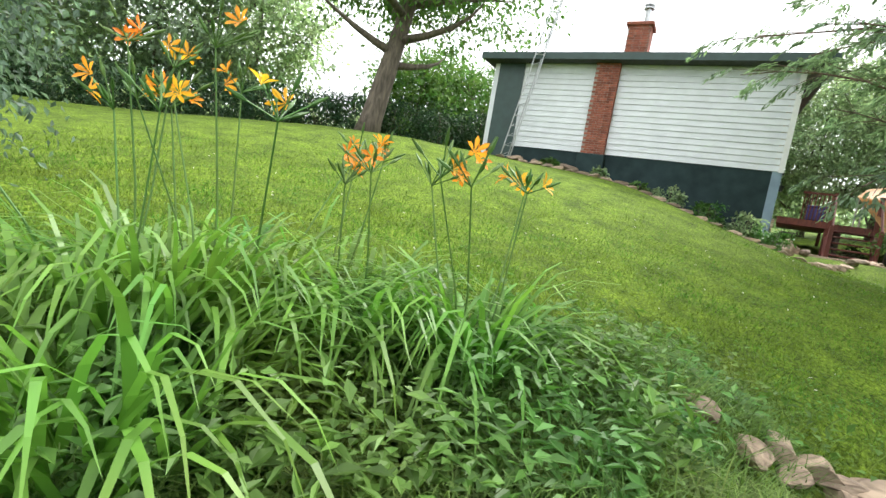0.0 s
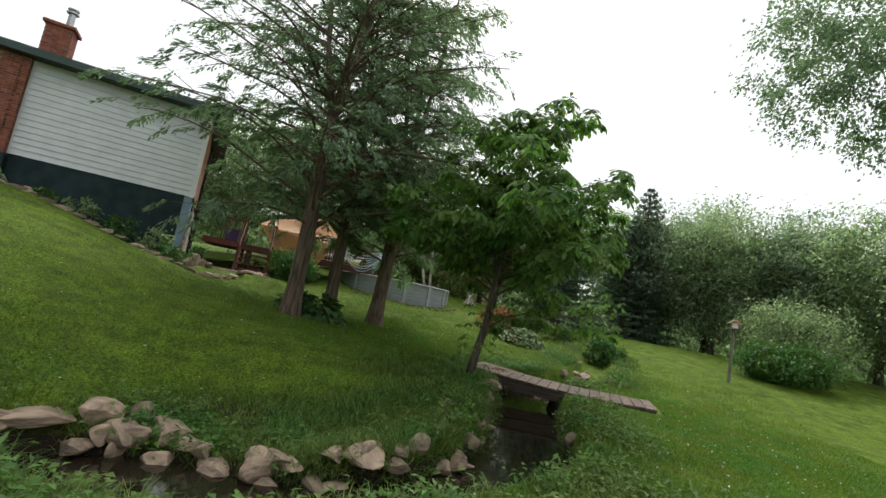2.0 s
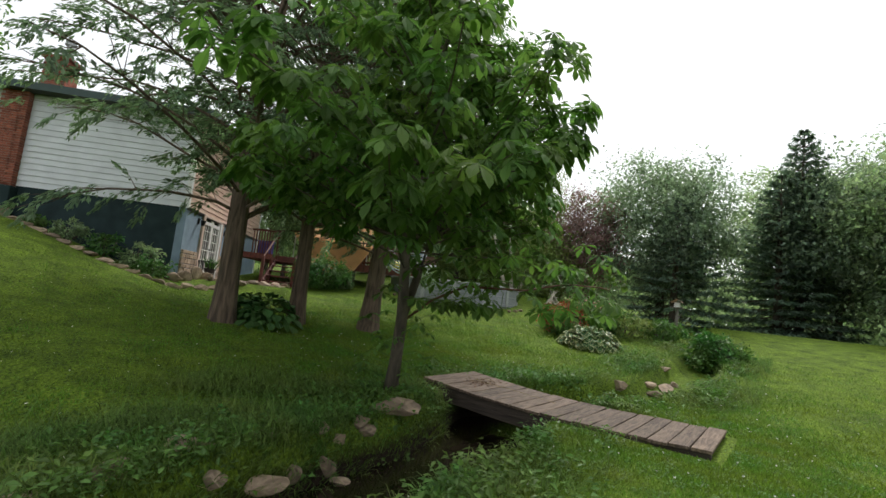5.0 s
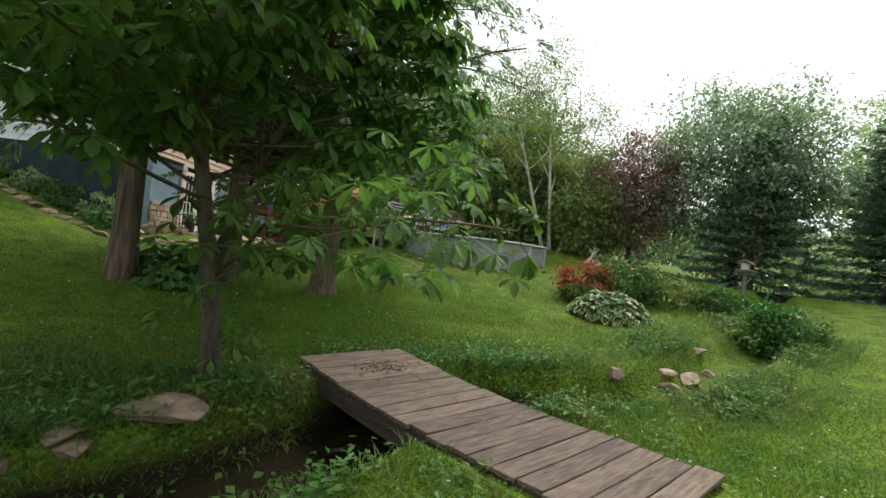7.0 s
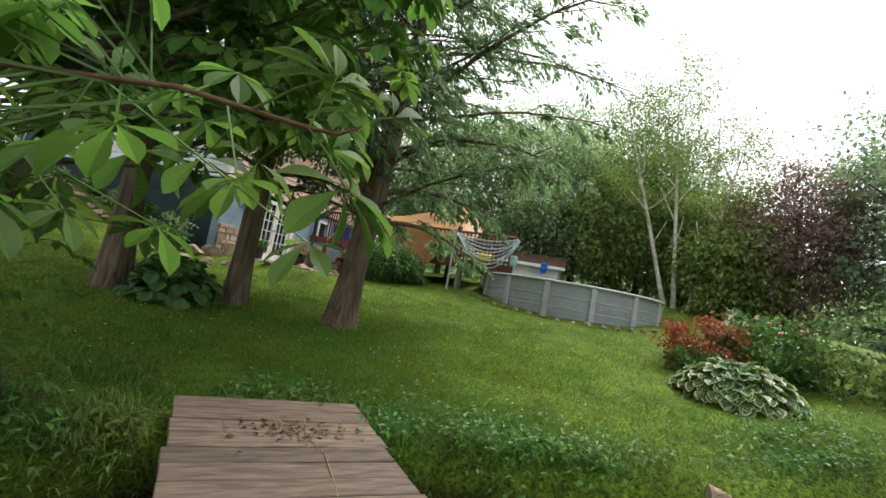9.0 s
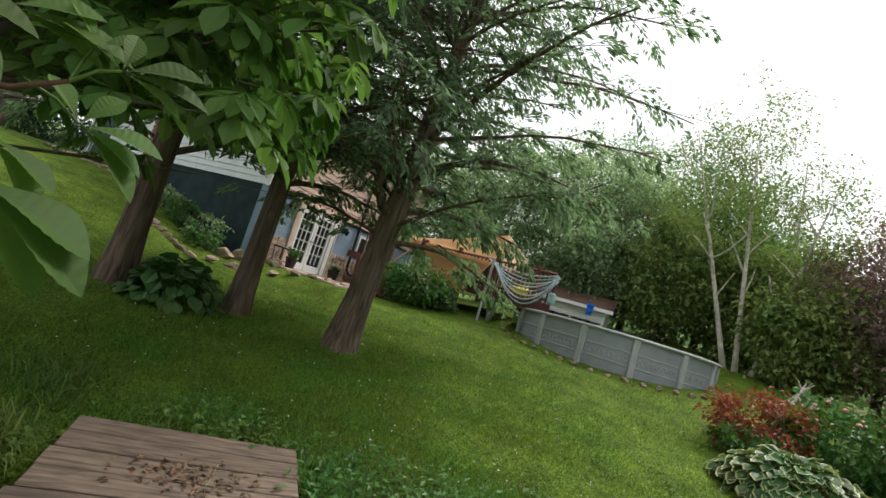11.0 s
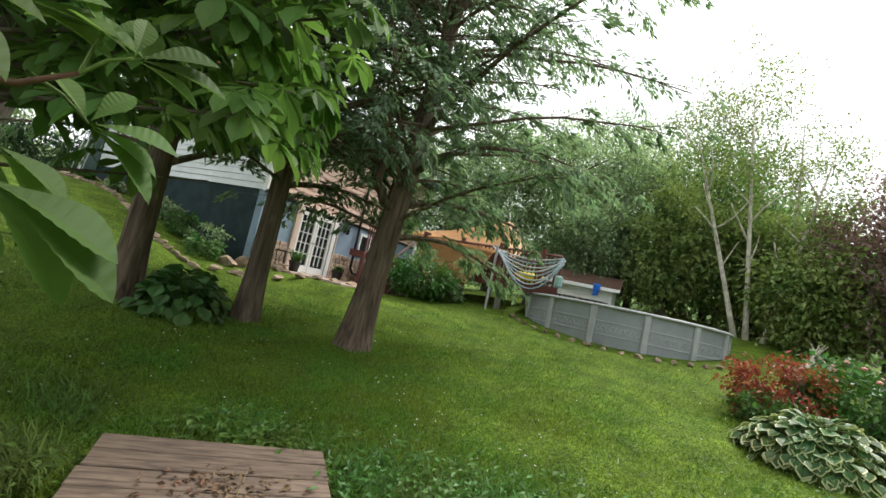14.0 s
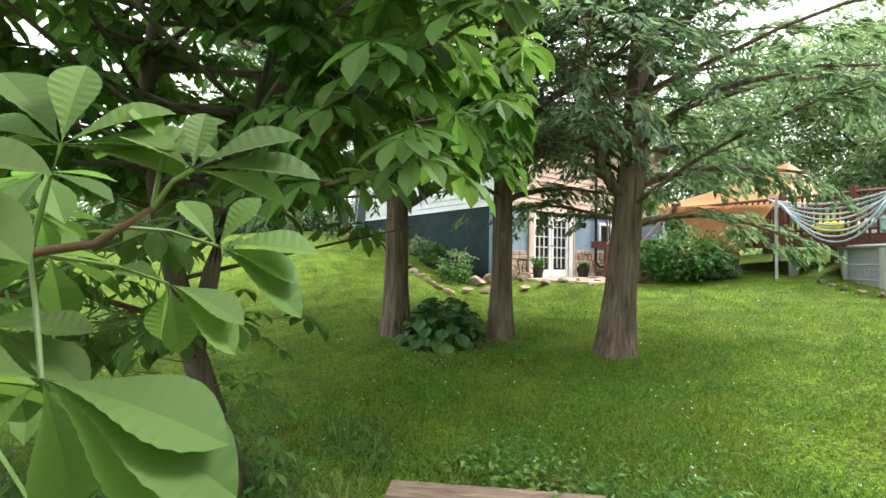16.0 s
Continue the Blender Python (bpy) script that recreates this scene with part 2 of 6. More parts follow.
steel_mat = simple("galvanised_steel", (0.45, 0.46, 0.47), 0.35, 0.1, 14, metal=0.9)
bark_mat = grained("cedar_bark", (0.21, 0.15, 0.11), (0.06, 0.042, 0.032), 4.5, (3.0, 3.0, 0.35), 0.95, 1.0, 0.15)
birch_mat = simple("birch_bark", (0.5, 0.46, 0.38), 0.8, 0.35, 5)
grey_bark = grained("grey_bark", (0.16, 0.13, 0.1), (0.06, 0.05, 0.04), 5, (2, 2, 0.4), 0.95, 0.8, 0.1)
plank_mat = grained("weathered_plank", (0.2, 0.145, 0.105), (0.075, 0.052, 0.039), 3.2, (1.2, 9.0, 9.0), 0.85, 0.6, 0.3)
beam_mat = grained("dark_beam", (0.09, 0.068, 0.055), (0.035, 0.027, 0.022), 3, (9, 0.8, 9), 0.9, 0.5, 0.1)
stone_mat = grained("field_stone", (0.4, 0.3, 0.21), (0.17, 0.125, 0.09), 3.4, (1, 1, 1), 0.85, 0.8, 0.35)
paver_mat = grained("paver", (0.5, 0.38, 0.3), (0.36, 0.27, 0.22), 3, (1, 1, 1), 0.85, 0.3, 0.2)
pool_mat = simple("pool_wall", (0.3, 0.32, 0.345), 0.55, 0.12, 2.5)
pool_trim = simple("pool_trim", (0.42, 0.43, 0.45), 0.5, 0.1, 4)
deck_mat = grained("red_stain", (0.17, 0.05, 0.035), (0.08, 0.025, 0.02), 4, (4, 4, 1), 0.7, 0.3, 0.2)
grey_post = grained("grey_post", (0.24, 0.22, 0.2), (0.12, 0.11, 0.1), 4, (5, 5, 0.8), 0.9, 0.4, 0.2)
tarp_mat = simple("tan_tarpaulin", (0.6, 0.34, 0.13), 0.55, 0.12, 2.2, 0.25, 30)
hose_mat = simple("pool_hose", (0.55, 0.58, 0.6), 0.4, 0.12, 8)
hose_blue = simple("blue_grey_hose", (0.3, 0.42, 0.5), 0.4, 0.12, 8)
roof_brown = simple("brown_shingles", (0.24, 0.15, 0.11), 0.9, 0.2, 14)
blue_plastic = simple("blue_plastic", (0.015, 0.2, 0.75), 0.35, 0.15, 7)
bin_mat = simple("purple_bin", (0.05, 0.045, 0.25), 0.4, 0.1, 6)
yellow_mat = simple("yellow_plastic", (0.8, 0.6, 0.03), 0.4, 0.1, 6)
clay_mat = simple("dark_pot", (0.05, 0.045, 0.04), 0.7, 0.2, 9)
dead_leaf = leafy("dead_leaf", (0.17, 0.1, 0.06), 0.5, 0.1, 0.8)
straw_mat = leafy("straw", (0.34, 0.26, 0.13), 0.4, 0.2, 0.8)

cedar_leaf = leafy("cedar_foliage", (0.15, 0.22, 0.14), 0.5, 0.52, 0.6, 0.02)
chestnut_leaf = leafy("chestnut_leaf", (0.1, 0.185, 0.045), 0.4, 0.5, 0.62, 0.02)
maple_leaf = leafy("bright_leaf", (0.09, 0.18, 0.04), 0.4, 0.4)
# woodland, purple and spruce colours lifted pale and grey to stand in for haze
wood_leaf = leafy("hazed_woodland_leaf", (0.25, 0.325, 0.2), 0.5, 0.6)
dark_leaf = leafy("hazed_dark_leaf", (0.2, 0.265, 0.195), 0.5, 0.6)
birch_leaf = leafy("birch_leaf", (0.19, 0.25, 0.08), 0.35, 0.4)
red_leaf = leafy("hazed_purple_leaf", (0.23, 0.14, 0.145), 0.45, 0.4)
spruce_leaf = leafy("hazed_spruce_needles", (0.13, 0.19, 0.15), 0.45, 0.45)
hedge_leaf = leafy("hedge_leaf", (0.03, 0.075, 0.028), 0.4, 0.15)
bush_leaf = leafy("bush_leaf", (0.07, 0.16, 0.035), 0.4, 0.3)
hosta_leaf = leafy("hosta_leaf", (0.065, 0.14, 0.04), 0.35, 0.25)
hosta_edge = leafy("hosta_edge", (0.5, 0.52, 0.27), 0.2, 0.25)
orange_red = leafy("orange_red_leaf", (0.3, 0.09, 0.04), 0.4, 0.25)
lily_leaf = leafy("lily_leaf", (0.12, 0.25, 0.04), 0.35, 0.35, 0.4)
lily_bloom = leafy("lily_bloom", (0.8, 0.32, 0.035), 0.2, 0.4)
stem_mat = leafy("stem", (0.1, 0.19, 0.05), 0.3, 0.2)
grass_mat = leafy("grass_blade", (0.118, 0.202, 0.027), 0.45, 0.35, 0.85)
tall_grass = leafy("long_grass", (0.105, 0.175, 0.036), 0.45, 0.35, 0.75)
weed_leaf = leafy("weed_leaf", (0.09, 0.185, 0.035), 0.4, 0.3)
white_petal = simple("white_petal", (0.75, 0.73, 0.68), 0.6, 0.1)
pink_petal = simple("pink_petal", (0.7, 0.3, 0.28), 0.6, 0.2)


def water_material():
    m = bpy.data.materials.new("stream_water")
    m.use_nodes = True
    nt = m.node_tree
    b = nt.nodes["Principled BSDF"]
    b.inputs["Base Color"].default_value = (0.018, 0.014, 0.009, 1)
    b.inputs["Roughness"].default_value = 0.04
    n = nt.nodes.new("ShaderNodeTexNoise")
    n.inputs["Scale"].default_value, n.inputs["Detail"].default_value = 9, 3
    bp = nt.nodes.new("ShaderNodeBump")
    bp.inputs["Strength"].default_value, bp.inputs["Distance"].default_value = 0.25, 0.03
    nt.links.new(n.outputs["Fac"], bp.inputs["Height"])
    nt.links.new(bp.outputs[0], b.inputs["Normal"])
    return m


def glass_material():
    m = bpy.data.materials.new("window_glass")
    m.use_nodes = True
    b = m.node_tree.nodes["Principled BSDF"]
    b.inputs["Base Color"].default_value = (0.02, 0.025, 0.03, 1)
    b.inputs["Roughness"].default_value = 0.05
    return m


water_mat, glass_mat = water_material(), glass_material()

# ---- ground and stream ----
def axis(lo, hi, stepsize):
    a, out, s, x = list(np.arange(lo, hi + 1e-6, stepsize)), [], stepsize, hi
    while x < 1500:
        s *= 1.22
        x += s
        out.append(x)
    s, x, back = stepsize, lo, []
    while x > -1500:
        s *= 1.22
        x -= s
        back.append(x)
    return np.array(back[::-1] + a + out)


def sheet(name, xs, ys, height, mat, smooth=True):
    X, Y = np.meshgrid(xs, ys)
    nx, ny = len(xs), len(ys)
    ii = np.arange(nx * ny).reshape(ny, nx)
    Q = np.stack([ii[:-1, :-1], ii[:-1, 1:], ii[1:, 1:], ii[1:, :-1]], -1).reshape(-1, 4)
    return np_mesh(name, np.stack([X, Y, height(X, Y)], -1).reshape(-1, 3), Q, mat, smooth=smooth)


def rough_land(x, y):
    wob = 0.008 * np.sin(x * 2.3 + 1.7 * np.sin(y * 1.1)) + 0.007 * np.sin(y * 3.1 + 1.3 * np.sin(x * 1.9))
    return land(x, y) + wob * (np.hypot(x + 2, y) < 40)


ground = tagged(sheet("ground", axis(-17, 13, 0.1), axis(-8, 13, 0.1), rough_land, lawn_mat),
                "mown green lawn sloping up from a stream", "lawn", kind="structure")
V, F = [], []
for i, (x, y) in enumerate(STREAM[1:15]):
    a, b = STREAM[i], STREAM[i + 2]
    d = Vector((b[0] - a[0], b[1] - a[1])).normalized()
    V += [(x - d.y * 1.0, y + d.x * 1.0, WATER), (x + d.y * 1.0, y - d.x * 1.0, WATER)]
    if i:
        F.append((2 * i - 2, 2 * i - 1, 2 * i + 1, 2 * i))
water = tagged(np_mesh("water", V, F, water_mat), "still dark stream water reflecting the sky", "stream", kind="structure")

# ---- leaves ----
rng = np.random.default_rng(7)


def unit(a):
    return a / np.maximum(np.linalg.norm(a, axis=-1, keepdims=True), 1e-9)


def leaf_arrays(P, D, N, L, W, fold=0.15, wide=0.45):
    """Leaves as folded diamonds: foot P, direction D, face N, length and width."""
    D = unit(D)
    S = unit(np.cross(D, N))
    N = np.cross(S, D)
    L, W = np.reshape(L, (-1, 1)) * np.ones((len(P), 1)), np.reshape(W, (-1, 1)) * np.ones((len(P), 1))
    mid = P + D * L * wide
    V = np.stack([P, mid + S * W * 0.5 + N * W * fold, P + D * L - N * L * 0.12, mid - S * W * 0.5 + N * W * fold], 1).reshape(-1, 3)
    o = np.arange(len(P))[:, None] * 4
    F = np.concatenate([o + np.array([[0, 1, 2]]), o + np.array([[0, 2, 3]])], 1).reshape(-1, 3)
    return V, F


def blade_arrays(P, D, L, W, droop, segs=3):
    """Grass and strap leaves: arching blades that taper to a point."""
    n = len(P)
    D = unit(D)
    S = unit(np.cross(D, np.array([0, 0, 1.0]) + 0 * D) + 1e-6)
    L, W, droop = (np.reshape(q, (-1, 1)) * np.ones((n, 1)) for q in (L, W, droop))
    rows, pos, d = [], P.copy(), D.copy()
    for k in range(segs + 1):
        w = W * (1 - (k / segs) ** 2) * (0.75 if k == 0 else 1.0)
        if k < segs:
            rows += [pos - S * w * 0.5, pos + S * w * 0.5]
            pos = pos + d * L / segs
            d = unit(d + np.array([0, 0, -1.0]) * droop / segs * (1 + k))
        else:
            rows.append(pos)
    m = 2 * segs + 1
    V = np.stack(rows, 1).reshape(-1, 3)
    f = []
    for k in range(segs - 1):
        a = 2 * k
        f += [[a, a + 1, a + 3], [a, a + 3, a + 2]]
    a = 2 * (segs - 1)
    f.append([a, a + 1, a + 2])
    F = (np.arange(n)[:, None, None] * m + np.array(f)[None]).reshape(-1, 3)
    return V, F


def joined(*pairs):
    V, F, o = [], [], 0
    for v, f in pairs:
        V.append(v)
        F.append(np.asarray(f) + o)
        o += len(v)
    return np.concatenate(V), np.concatenate(F)


def random_dirs(n, flat=1.0):
    d = rng.normal(size=(n, 3))
    d[:, 2] *= flat
    return unit(d)


def crown_clumps(center, radius, clumps, per, spread, leaf, shape="round", hollow=0.55):
    """Leaves in clumps over an uneven crown."""
    c, r = np.array(center, float), np.array(radius, float)
    d = random_dirs(clumps)
    k = hollow + (1 - hollow) * rng.random((clumps, 1)) ** 0.6
    k *= 0.8 + 0.35 * rng.random((clumps, 1))
    C = d * k
    if shape == "cone":
        u = rng.random((clumps, 1)) ** 1.35
        a = rng.random((clumps, 1)) * 2 * np.pi
        q = (1 - u) * (0.55 + 0.5 * rng.random((clumps, 1)))
        C = np.concatenate([q * np.cos(a), q * np.sin(a), 2 * u - 1], 1)
    C = c + C * r
    size = spread * (0.6 + 0.8 * rng.random((clumps, 1, 1)))
    P = (C[:, None] + rng.normal(size=(clumps, per, 3)) * size * np.array([1, 1, 0.6])).reshape(-1, 3)
    n = len(P)
    out = unit(P - c)
    D = unit(out * 0.6 + random_dirs(n) * 0.9 + np.array([0, 0, -0.35]))
    N = unit(random_dirs(n) * 0.8 + np.array([0, 0, 1.0]) + out * 0.4)
    L = leaf * (0.7 + 0.6 * rng.random(n))
    return leaf_arrays(P, D, N, L, L * 0.55)


def limb(bm, a, b, r0, r1, bend=0.15, n=4, sides=6):
    a, b = Vector(a), Vector(b)
    w = (b - a).length * bend
    off = Vector(rng.normal(size=3)) * w * 0.5
    pts = [a.lerp(b, i / n) + off * math.sin(math.pi * i / n) for i in range(n + 1)]
    tube(bm, pts, [r0 + (r1 - r0) * i / n for i in range(n + 1)], sides)
    return pts


def make_tree(name, label, x, y, height, radius, leaf_mat, bark, trunk_r=0.16, clumps=260, per=24, spread=0.4, leaf=0.17,
              low=0.3, shape="round", lean=(0, 0), group="woodland trees", limbs=9):
    z = gz(x, y) - 0.15
    t = thing(name, label, "tree", group, (x, y, z))
    bm = bmesh.new()
    top = Vector((lean[0], lean[1], height * 0.88))
    tube(bm, [(0, 0, 0), top * 0.08 + Vector((0, 0, 0)), top * 0.5, top], [trunk_r * 1.35, trunk_r, trunk_r * 0.65, trunk_r * 0.15], 9)
    cz = height * (1 + low) / 2
    for i in range(limbs):
        u = low * 0.8 + (0.9 - low) * i / limbs
        a = i * 2.4 + rng.random()
        k = radius * (0.55 + 0.35 * rng.random()) * (1 - u if shape == "cone" else 1)
        p = top * u
        limb(bm, p, p + Vector((math.cos(a) * k, math.sin(a) * k, height * 0.12)), trunk_r * 0.4, 0.02)
    part("trunk", bm, bark, t, smooth=True)
    cr = (radius, radius, height * (1 - low) / 2 * 1.02)
    V, F = crown_clumps((lean[0] * 0.7, lean[1] * 0.7, cz), cr, clumps, per, spread, leaf, shape, 0.32)
    np_mesh("crown", V, F, leaf_mat, t)
    return t


def make_bush(name, label, x, y, w, h, leaf_mat, leaf=0.1, clumps=90, per=26, category="shrub", group="", squash=1.0, stems=True):
    z = gz(x, y) - 0.03
    t = thing(name, label, category, group, (x, y, z))
    bm = bmesh.new()
    for i in range(9):
        a = i * 2.1
        limb(bm, (0.05 * math.cos(a), 0.05 * math.sin(a), 0), (w * 0.32 * math.cos(a), w * 0.32 * math.sin(a), h * 0.75), 0.018, 0.006, 0.2, 3, 5)
    part("stems", bm, grey_bark, t)
    V, F = crown_clumps((0, 0, h * 0.5), (w / 2 * 0.9, w / 2 * 0.9 * squash, h * 0.47), clumps, per, min(w, h) * 0.12, leaf, "round", 0.6)
    V[:, 2] = np.maximum(V[:, 2], 0.02)
    np_mesh("leaves", V, F, leaf_mat, t)
    return t


def make_spruce(x, y, height, radius, seed, label="dark spruce with layered boughs"):
    """A spruce: whorls of drooping boughs, each with side sprays of needles."""
    global rng
    rng = np.random.default_rng(seed)
    t = thing("spruce", label, "tree", "spruces", (x, y, gz(x, y) - 0.15))
    bm = bmesh.new()
    tube(bm, [(0, 0, 0), (0, 0, height * 0.5), (0, 0, height * 0.98)], [0.2, 0.12, 0.015], 9)
    Ps, Ds, Ls = [], [], []
    whorls = int(height * 2.6)
    for i in range(whorls):
        u = i / (whorls - 1)
        z = height * (0.03 + 0.95 * u)
        reach = radius * (1 - u) ** 0.7 + 0.1
        for k in range(8):
            a = i * 1.1 + k * math.pi / 4 + rng.random() * 0.5
            L = reach * (0.7 + 0.45 * rng.random())
            out = np.array([math.cos(a), math.sin(a), 0.0])
            side = np.array([-out[1], out[0], 0.0])
            sag = -0.25 + 0.5 * u
            m = int(10 + 34 * L)
            w = 0.2 + 0.8 * rng.random(m) ** 0.75
            tip = np.array([0, 0, z]) + out * L + np.array([0, 0, sag * L + 0.08 * L])
            tube(bm, [(0, 0, z), tuple(np.array([0, 0, z]) + out * L * 0.6 + np.array([0, 0, sag * L * 0.75])), tuple(tip)], [0.025, 0.015, 0.005], 3, False)
            spread = (rng.random(m) - 0.5) * 0.75 * L * (1.15 - w)
            P = np.array([0, 0, z]) + out * (L * w)[:, None] + side * spread[:, None]
            P[:, 2] += sag * L * w ** 1.4 + 0.08 * L * w ** 4 - 0.25 * np.abs(spread) + 0.03 * rng.normal(size=m)
            Ps.append(P)
            Ds.append(out * 0.8 + side * np.sign(spread)[:, None] * 0.55 + random_dirs(m) * 0.35 + np.array([0, 0, -0.2]))
            Ls.append(0.16 + 0.14 * rng.random(m))
    part("trunk", bm, grey_bark, t)
    P, D, L = np.concatenate(Ps), np.concatenate(Ds), np.concatenate(Ls)
    V, F = leaf_arrays(P, D, np.array([0, 0, 1.0]) + random_dirs(len(P)) * 0.5, L, L * 0.42)
    np_mesh("needle_crown", V, F, spruce_leaf, t)
    return t
# ---- house: local axes run along the side wall, along the front wall, and up ----
CORNER = Vector((-0.4, 9.9, 0))
DS = Vector((-0.71, 0.705, 0)).normalized()
DE = Vector((DS.y, -DS.x, 0))
HOUSE = Matrix(((-DS.x, DE.x, 0, CORNER.x), (-DS.y, DE.y, 0, CORNER.y), (0, 0, 1.065, 0.105), (0, 0, 0, 1)))
LEFT, BACK, SILL, EAVE = -8.7, 9.0, 3.15, 5.72


def at_house(a, b, z=0.0):
    return HOUSE @ Vector((a, b, z))


house = thing("house", "white-sided bungalow with dark green base and brick chimney", "house")
part("base_wall", boxed((LEFT + 0.03, 0.03, 0.2), (-0.03, 0.25, SILL), HOUSE), dark_green, house, "dark green painted foundation wall")
side_wall = part("side_wall", boxed((LEFT, 0.02, SILL), (-0.25, 0.25, EAVE), HOUSE), siding_mat, house, "white lap siding wall")
# front wall in pieces round the doors and the window
front_wall = part("front_wall", boxed((-0.25, 0.02, SILL), (-0.02, BACK, EAVE), HOUSE), pink_mat, house, "pinkish lap siding wall")
lower = bmesh.new()
for b0, b1, z0, z1 in ((0.02, 1.45, 0.3, SILL), (3.35, 4.85, 0.3, SILL), (5.55, BACK, 0.3, SILL), (4.85, 5.55, 0.3, 2.15), (4.85, 5.55, 2.95, SILL), (1.45, 3.35, 3.12, SILL)):
    box(lower, (-0.25, b0, z0), (-0.02, b1, z1), HOUSE)
part("lower_wall", lower, blue_mat, house, "blue-grey stucco wall")
part("far_wall", boxed((LEFT, BACK, 0.3), (0, BACK + 0.2, EAVE), HOUSE), siding_mat, house)
part("end_wall", boxed((LEFT - 0.2, 0.0, 0.3), (LEFT, BACK, EAVE), HOUSE), siding_mat, house)
part("floor_slab", boxed((LEFT, 0.3, 1.0), (-0.3, BACK, 1.15), HOUSE), mortar_mat, house)
# low roof with a dark fascia and soffit
bm = bmesh.new()
pts = [(LEFT - 0.5, -0.5), (0.55, -0.5), (0.55, BACK + 0.4), (LEFT - 0.5, BACK + 0.4)]
lowv = [bm.verts.new(HOUSE @ Vector((a, b, EAVE + 0.02))) for a, b in pts]
topv = [bm.verts.new(HOUSE @ Vector((a, b, EAVE + 0.2))) for a, b in pts]
r0, r1 = (bm.verts.new(HOUSE @ Vector((a, 4.2, EAVE + 0.75))) for a in (LEFT + 2.0, -2.0))
bm.faces.new(lowv[::-1])
for i in range(4):
    bm.faces.new((lowv[i], lowv[(i + 1) % 4], topv[(i + 1) % 4], topv[i]))
bm.faces.new((topv[0], topv[1], r1, r0))
bm.faces.new((topv[2], topv[3], r0, r1))
bm.faces.new((topv[1], topv[2], r1))
bm.faces.new((topv[3], topv[0], r0))
roof = part("roof", bm, shingle_mat, house, "low dark shingle roof")
bm = bmesh.new()
box(bm, (LEFT - 0.53, -0.53, EAVE + 0.01), (0.58, -0.5, EAVE + 0.21), HOUSE)
box(bm, (0.55, -0.5, EAVE + 0.01), (0.58, BACK + 0.4, EAVE + 0.21), HOUSE)
part("fascia", bm, fascia_mat, house, "dark green roof edge")
part("corner_board", boxed((-0.12, -0.012, SILL - 0.02), (0.012, 0.12, EAVE), HOUSE), white_mat, house)
part("dark_corner", boxed((LEFT - 0.02, -0.03, 2.2), (LEFT + 0.9, 0.02, EAVE), HOUSE), fascia_mat, house, "dark green end panel")

# chimney: brick on a green footing, then the stack above the roof
chimney = part("chimney", boxed((-5.4, -0.2, SILL - 0.05), (-4.7, 0.03, EAVE), HOUSE), mortar_mat, house, "red brick chimney")
stack = part("chimney_stack", boxed((-4.75, 0.16, EAVE - 0.1), (-4.1, 0.74, 6.9), HOUSE), mortar_mat, house, "brick chimney stack above the roof")
part("chimney_cap", boxed((-4.83, 0.08, 6.9), (-4.02, 0.82, 7.0), HOUSE, 0.02), brick_mat, stack)
bm = bmesh.new()
tube(bm, [at_house(-4.3, 0.45, 6.98), at_house(-4.3, 0.45, 7.45)], 0.09, 10)
tube(bm, [at_house(-4.3, 0.45, 7.45), at_house(-4.3, 0.45, 7.49)], 0.16, 10)
tube(bm, [at_house(-4.3, 0.45, 7.55), at_house(-4.3, 0.45, 7.58)], 0.15, 10)
tube(bm, [at_house(-4.3, 0.45, 7.45), at_house(-4.3, 0.45, 7.58)], 0.03, 6)
part("flue_pipe", bm, steel_mat, stack, "galvanised flue pipe with a rain cap")
part("footing", boxed((-5.47, -0.3, 1.6), (-4.63, 0.03, SILL - 0.05), HOUSE, 0.02), dark_green, house)

# double french doors
for k, b0 in enumerate((1.6, 2.42)):
    door = part("french_door", boxed((-0.1, b0, 1.26), (-0.05, b0 + 0.8, 3.1), HOUSE), glass_mat, house, "white french door with fifteen small panes")
    bm = bmesh.new()
    for q in (0.0, 0.7):
        box(bm, (-0.05, b0 + q, 1.26), (0.0, b0 + q + 0.09, 3.1), HOUSE)
    for z0, z1 in ((1.22, 1.45), (2.9, 3.0)):
        box(bm, (-0.048, b0 + 0.09, z0), (-0.002, b0 + 0.7, z1), HOUSE)
    part("door_frame", bm, white_mat, door)
    for i in range(1, 3):
        part("glazing_bar", boxed((-0.049, b0 + 0.09 + 0.61 * i / 3 - 0.012, 1.5), (-0.02, b0 + 0.09 + 0.61 * i / 3 + 0.012, 3.0), HOUSE), white_mat, door)
    for i in range(1, 5):
        z = 1.5 + 1.5 * i / 5
        part("glazing_bar", boxed((-0.047, b0 + 0.09, z - 0.012), (-0.018, b0 + 0.7, z + 0.012), HOUSE), white_mat, door)
    bm = bmesh.new()
    tube(bm, [at_house(0.0, b0 + (0.75 if k == 0 else 0.05), 2.15), at_house(0.05, b0 + (0.75 if k == 0 else 0.05), 2.15)], 0.025, 8)
    part("door_handle", bm, steel_mat, door)
for b0, b1, z0, z1, m in ((1.44, 1.59, 1.24, 3.12, trim_mat), (3.23, 3.42, 1.24, 3.12, white_mat), (1.44, 3.42, 3.12, 3.19, trim_mat)):
    part("door_casing", boxed((-0.02, b0, z0), (0.035, b1, z1), HOUSE, 0.006), m, house)
for b0 in (1.36, 3.44):
    part("door_pilaster", boxed((-0.02, b0, 1.24), (0.05, b0 + 0.06, 3.14), HOUSE, 0.008), trim_mat, house)
part("door_step", boxed((-0.05, 1.4, 1.0), (0.3, 3.45, 1.25), HOUSE, 0.02), mortar_mat, house)
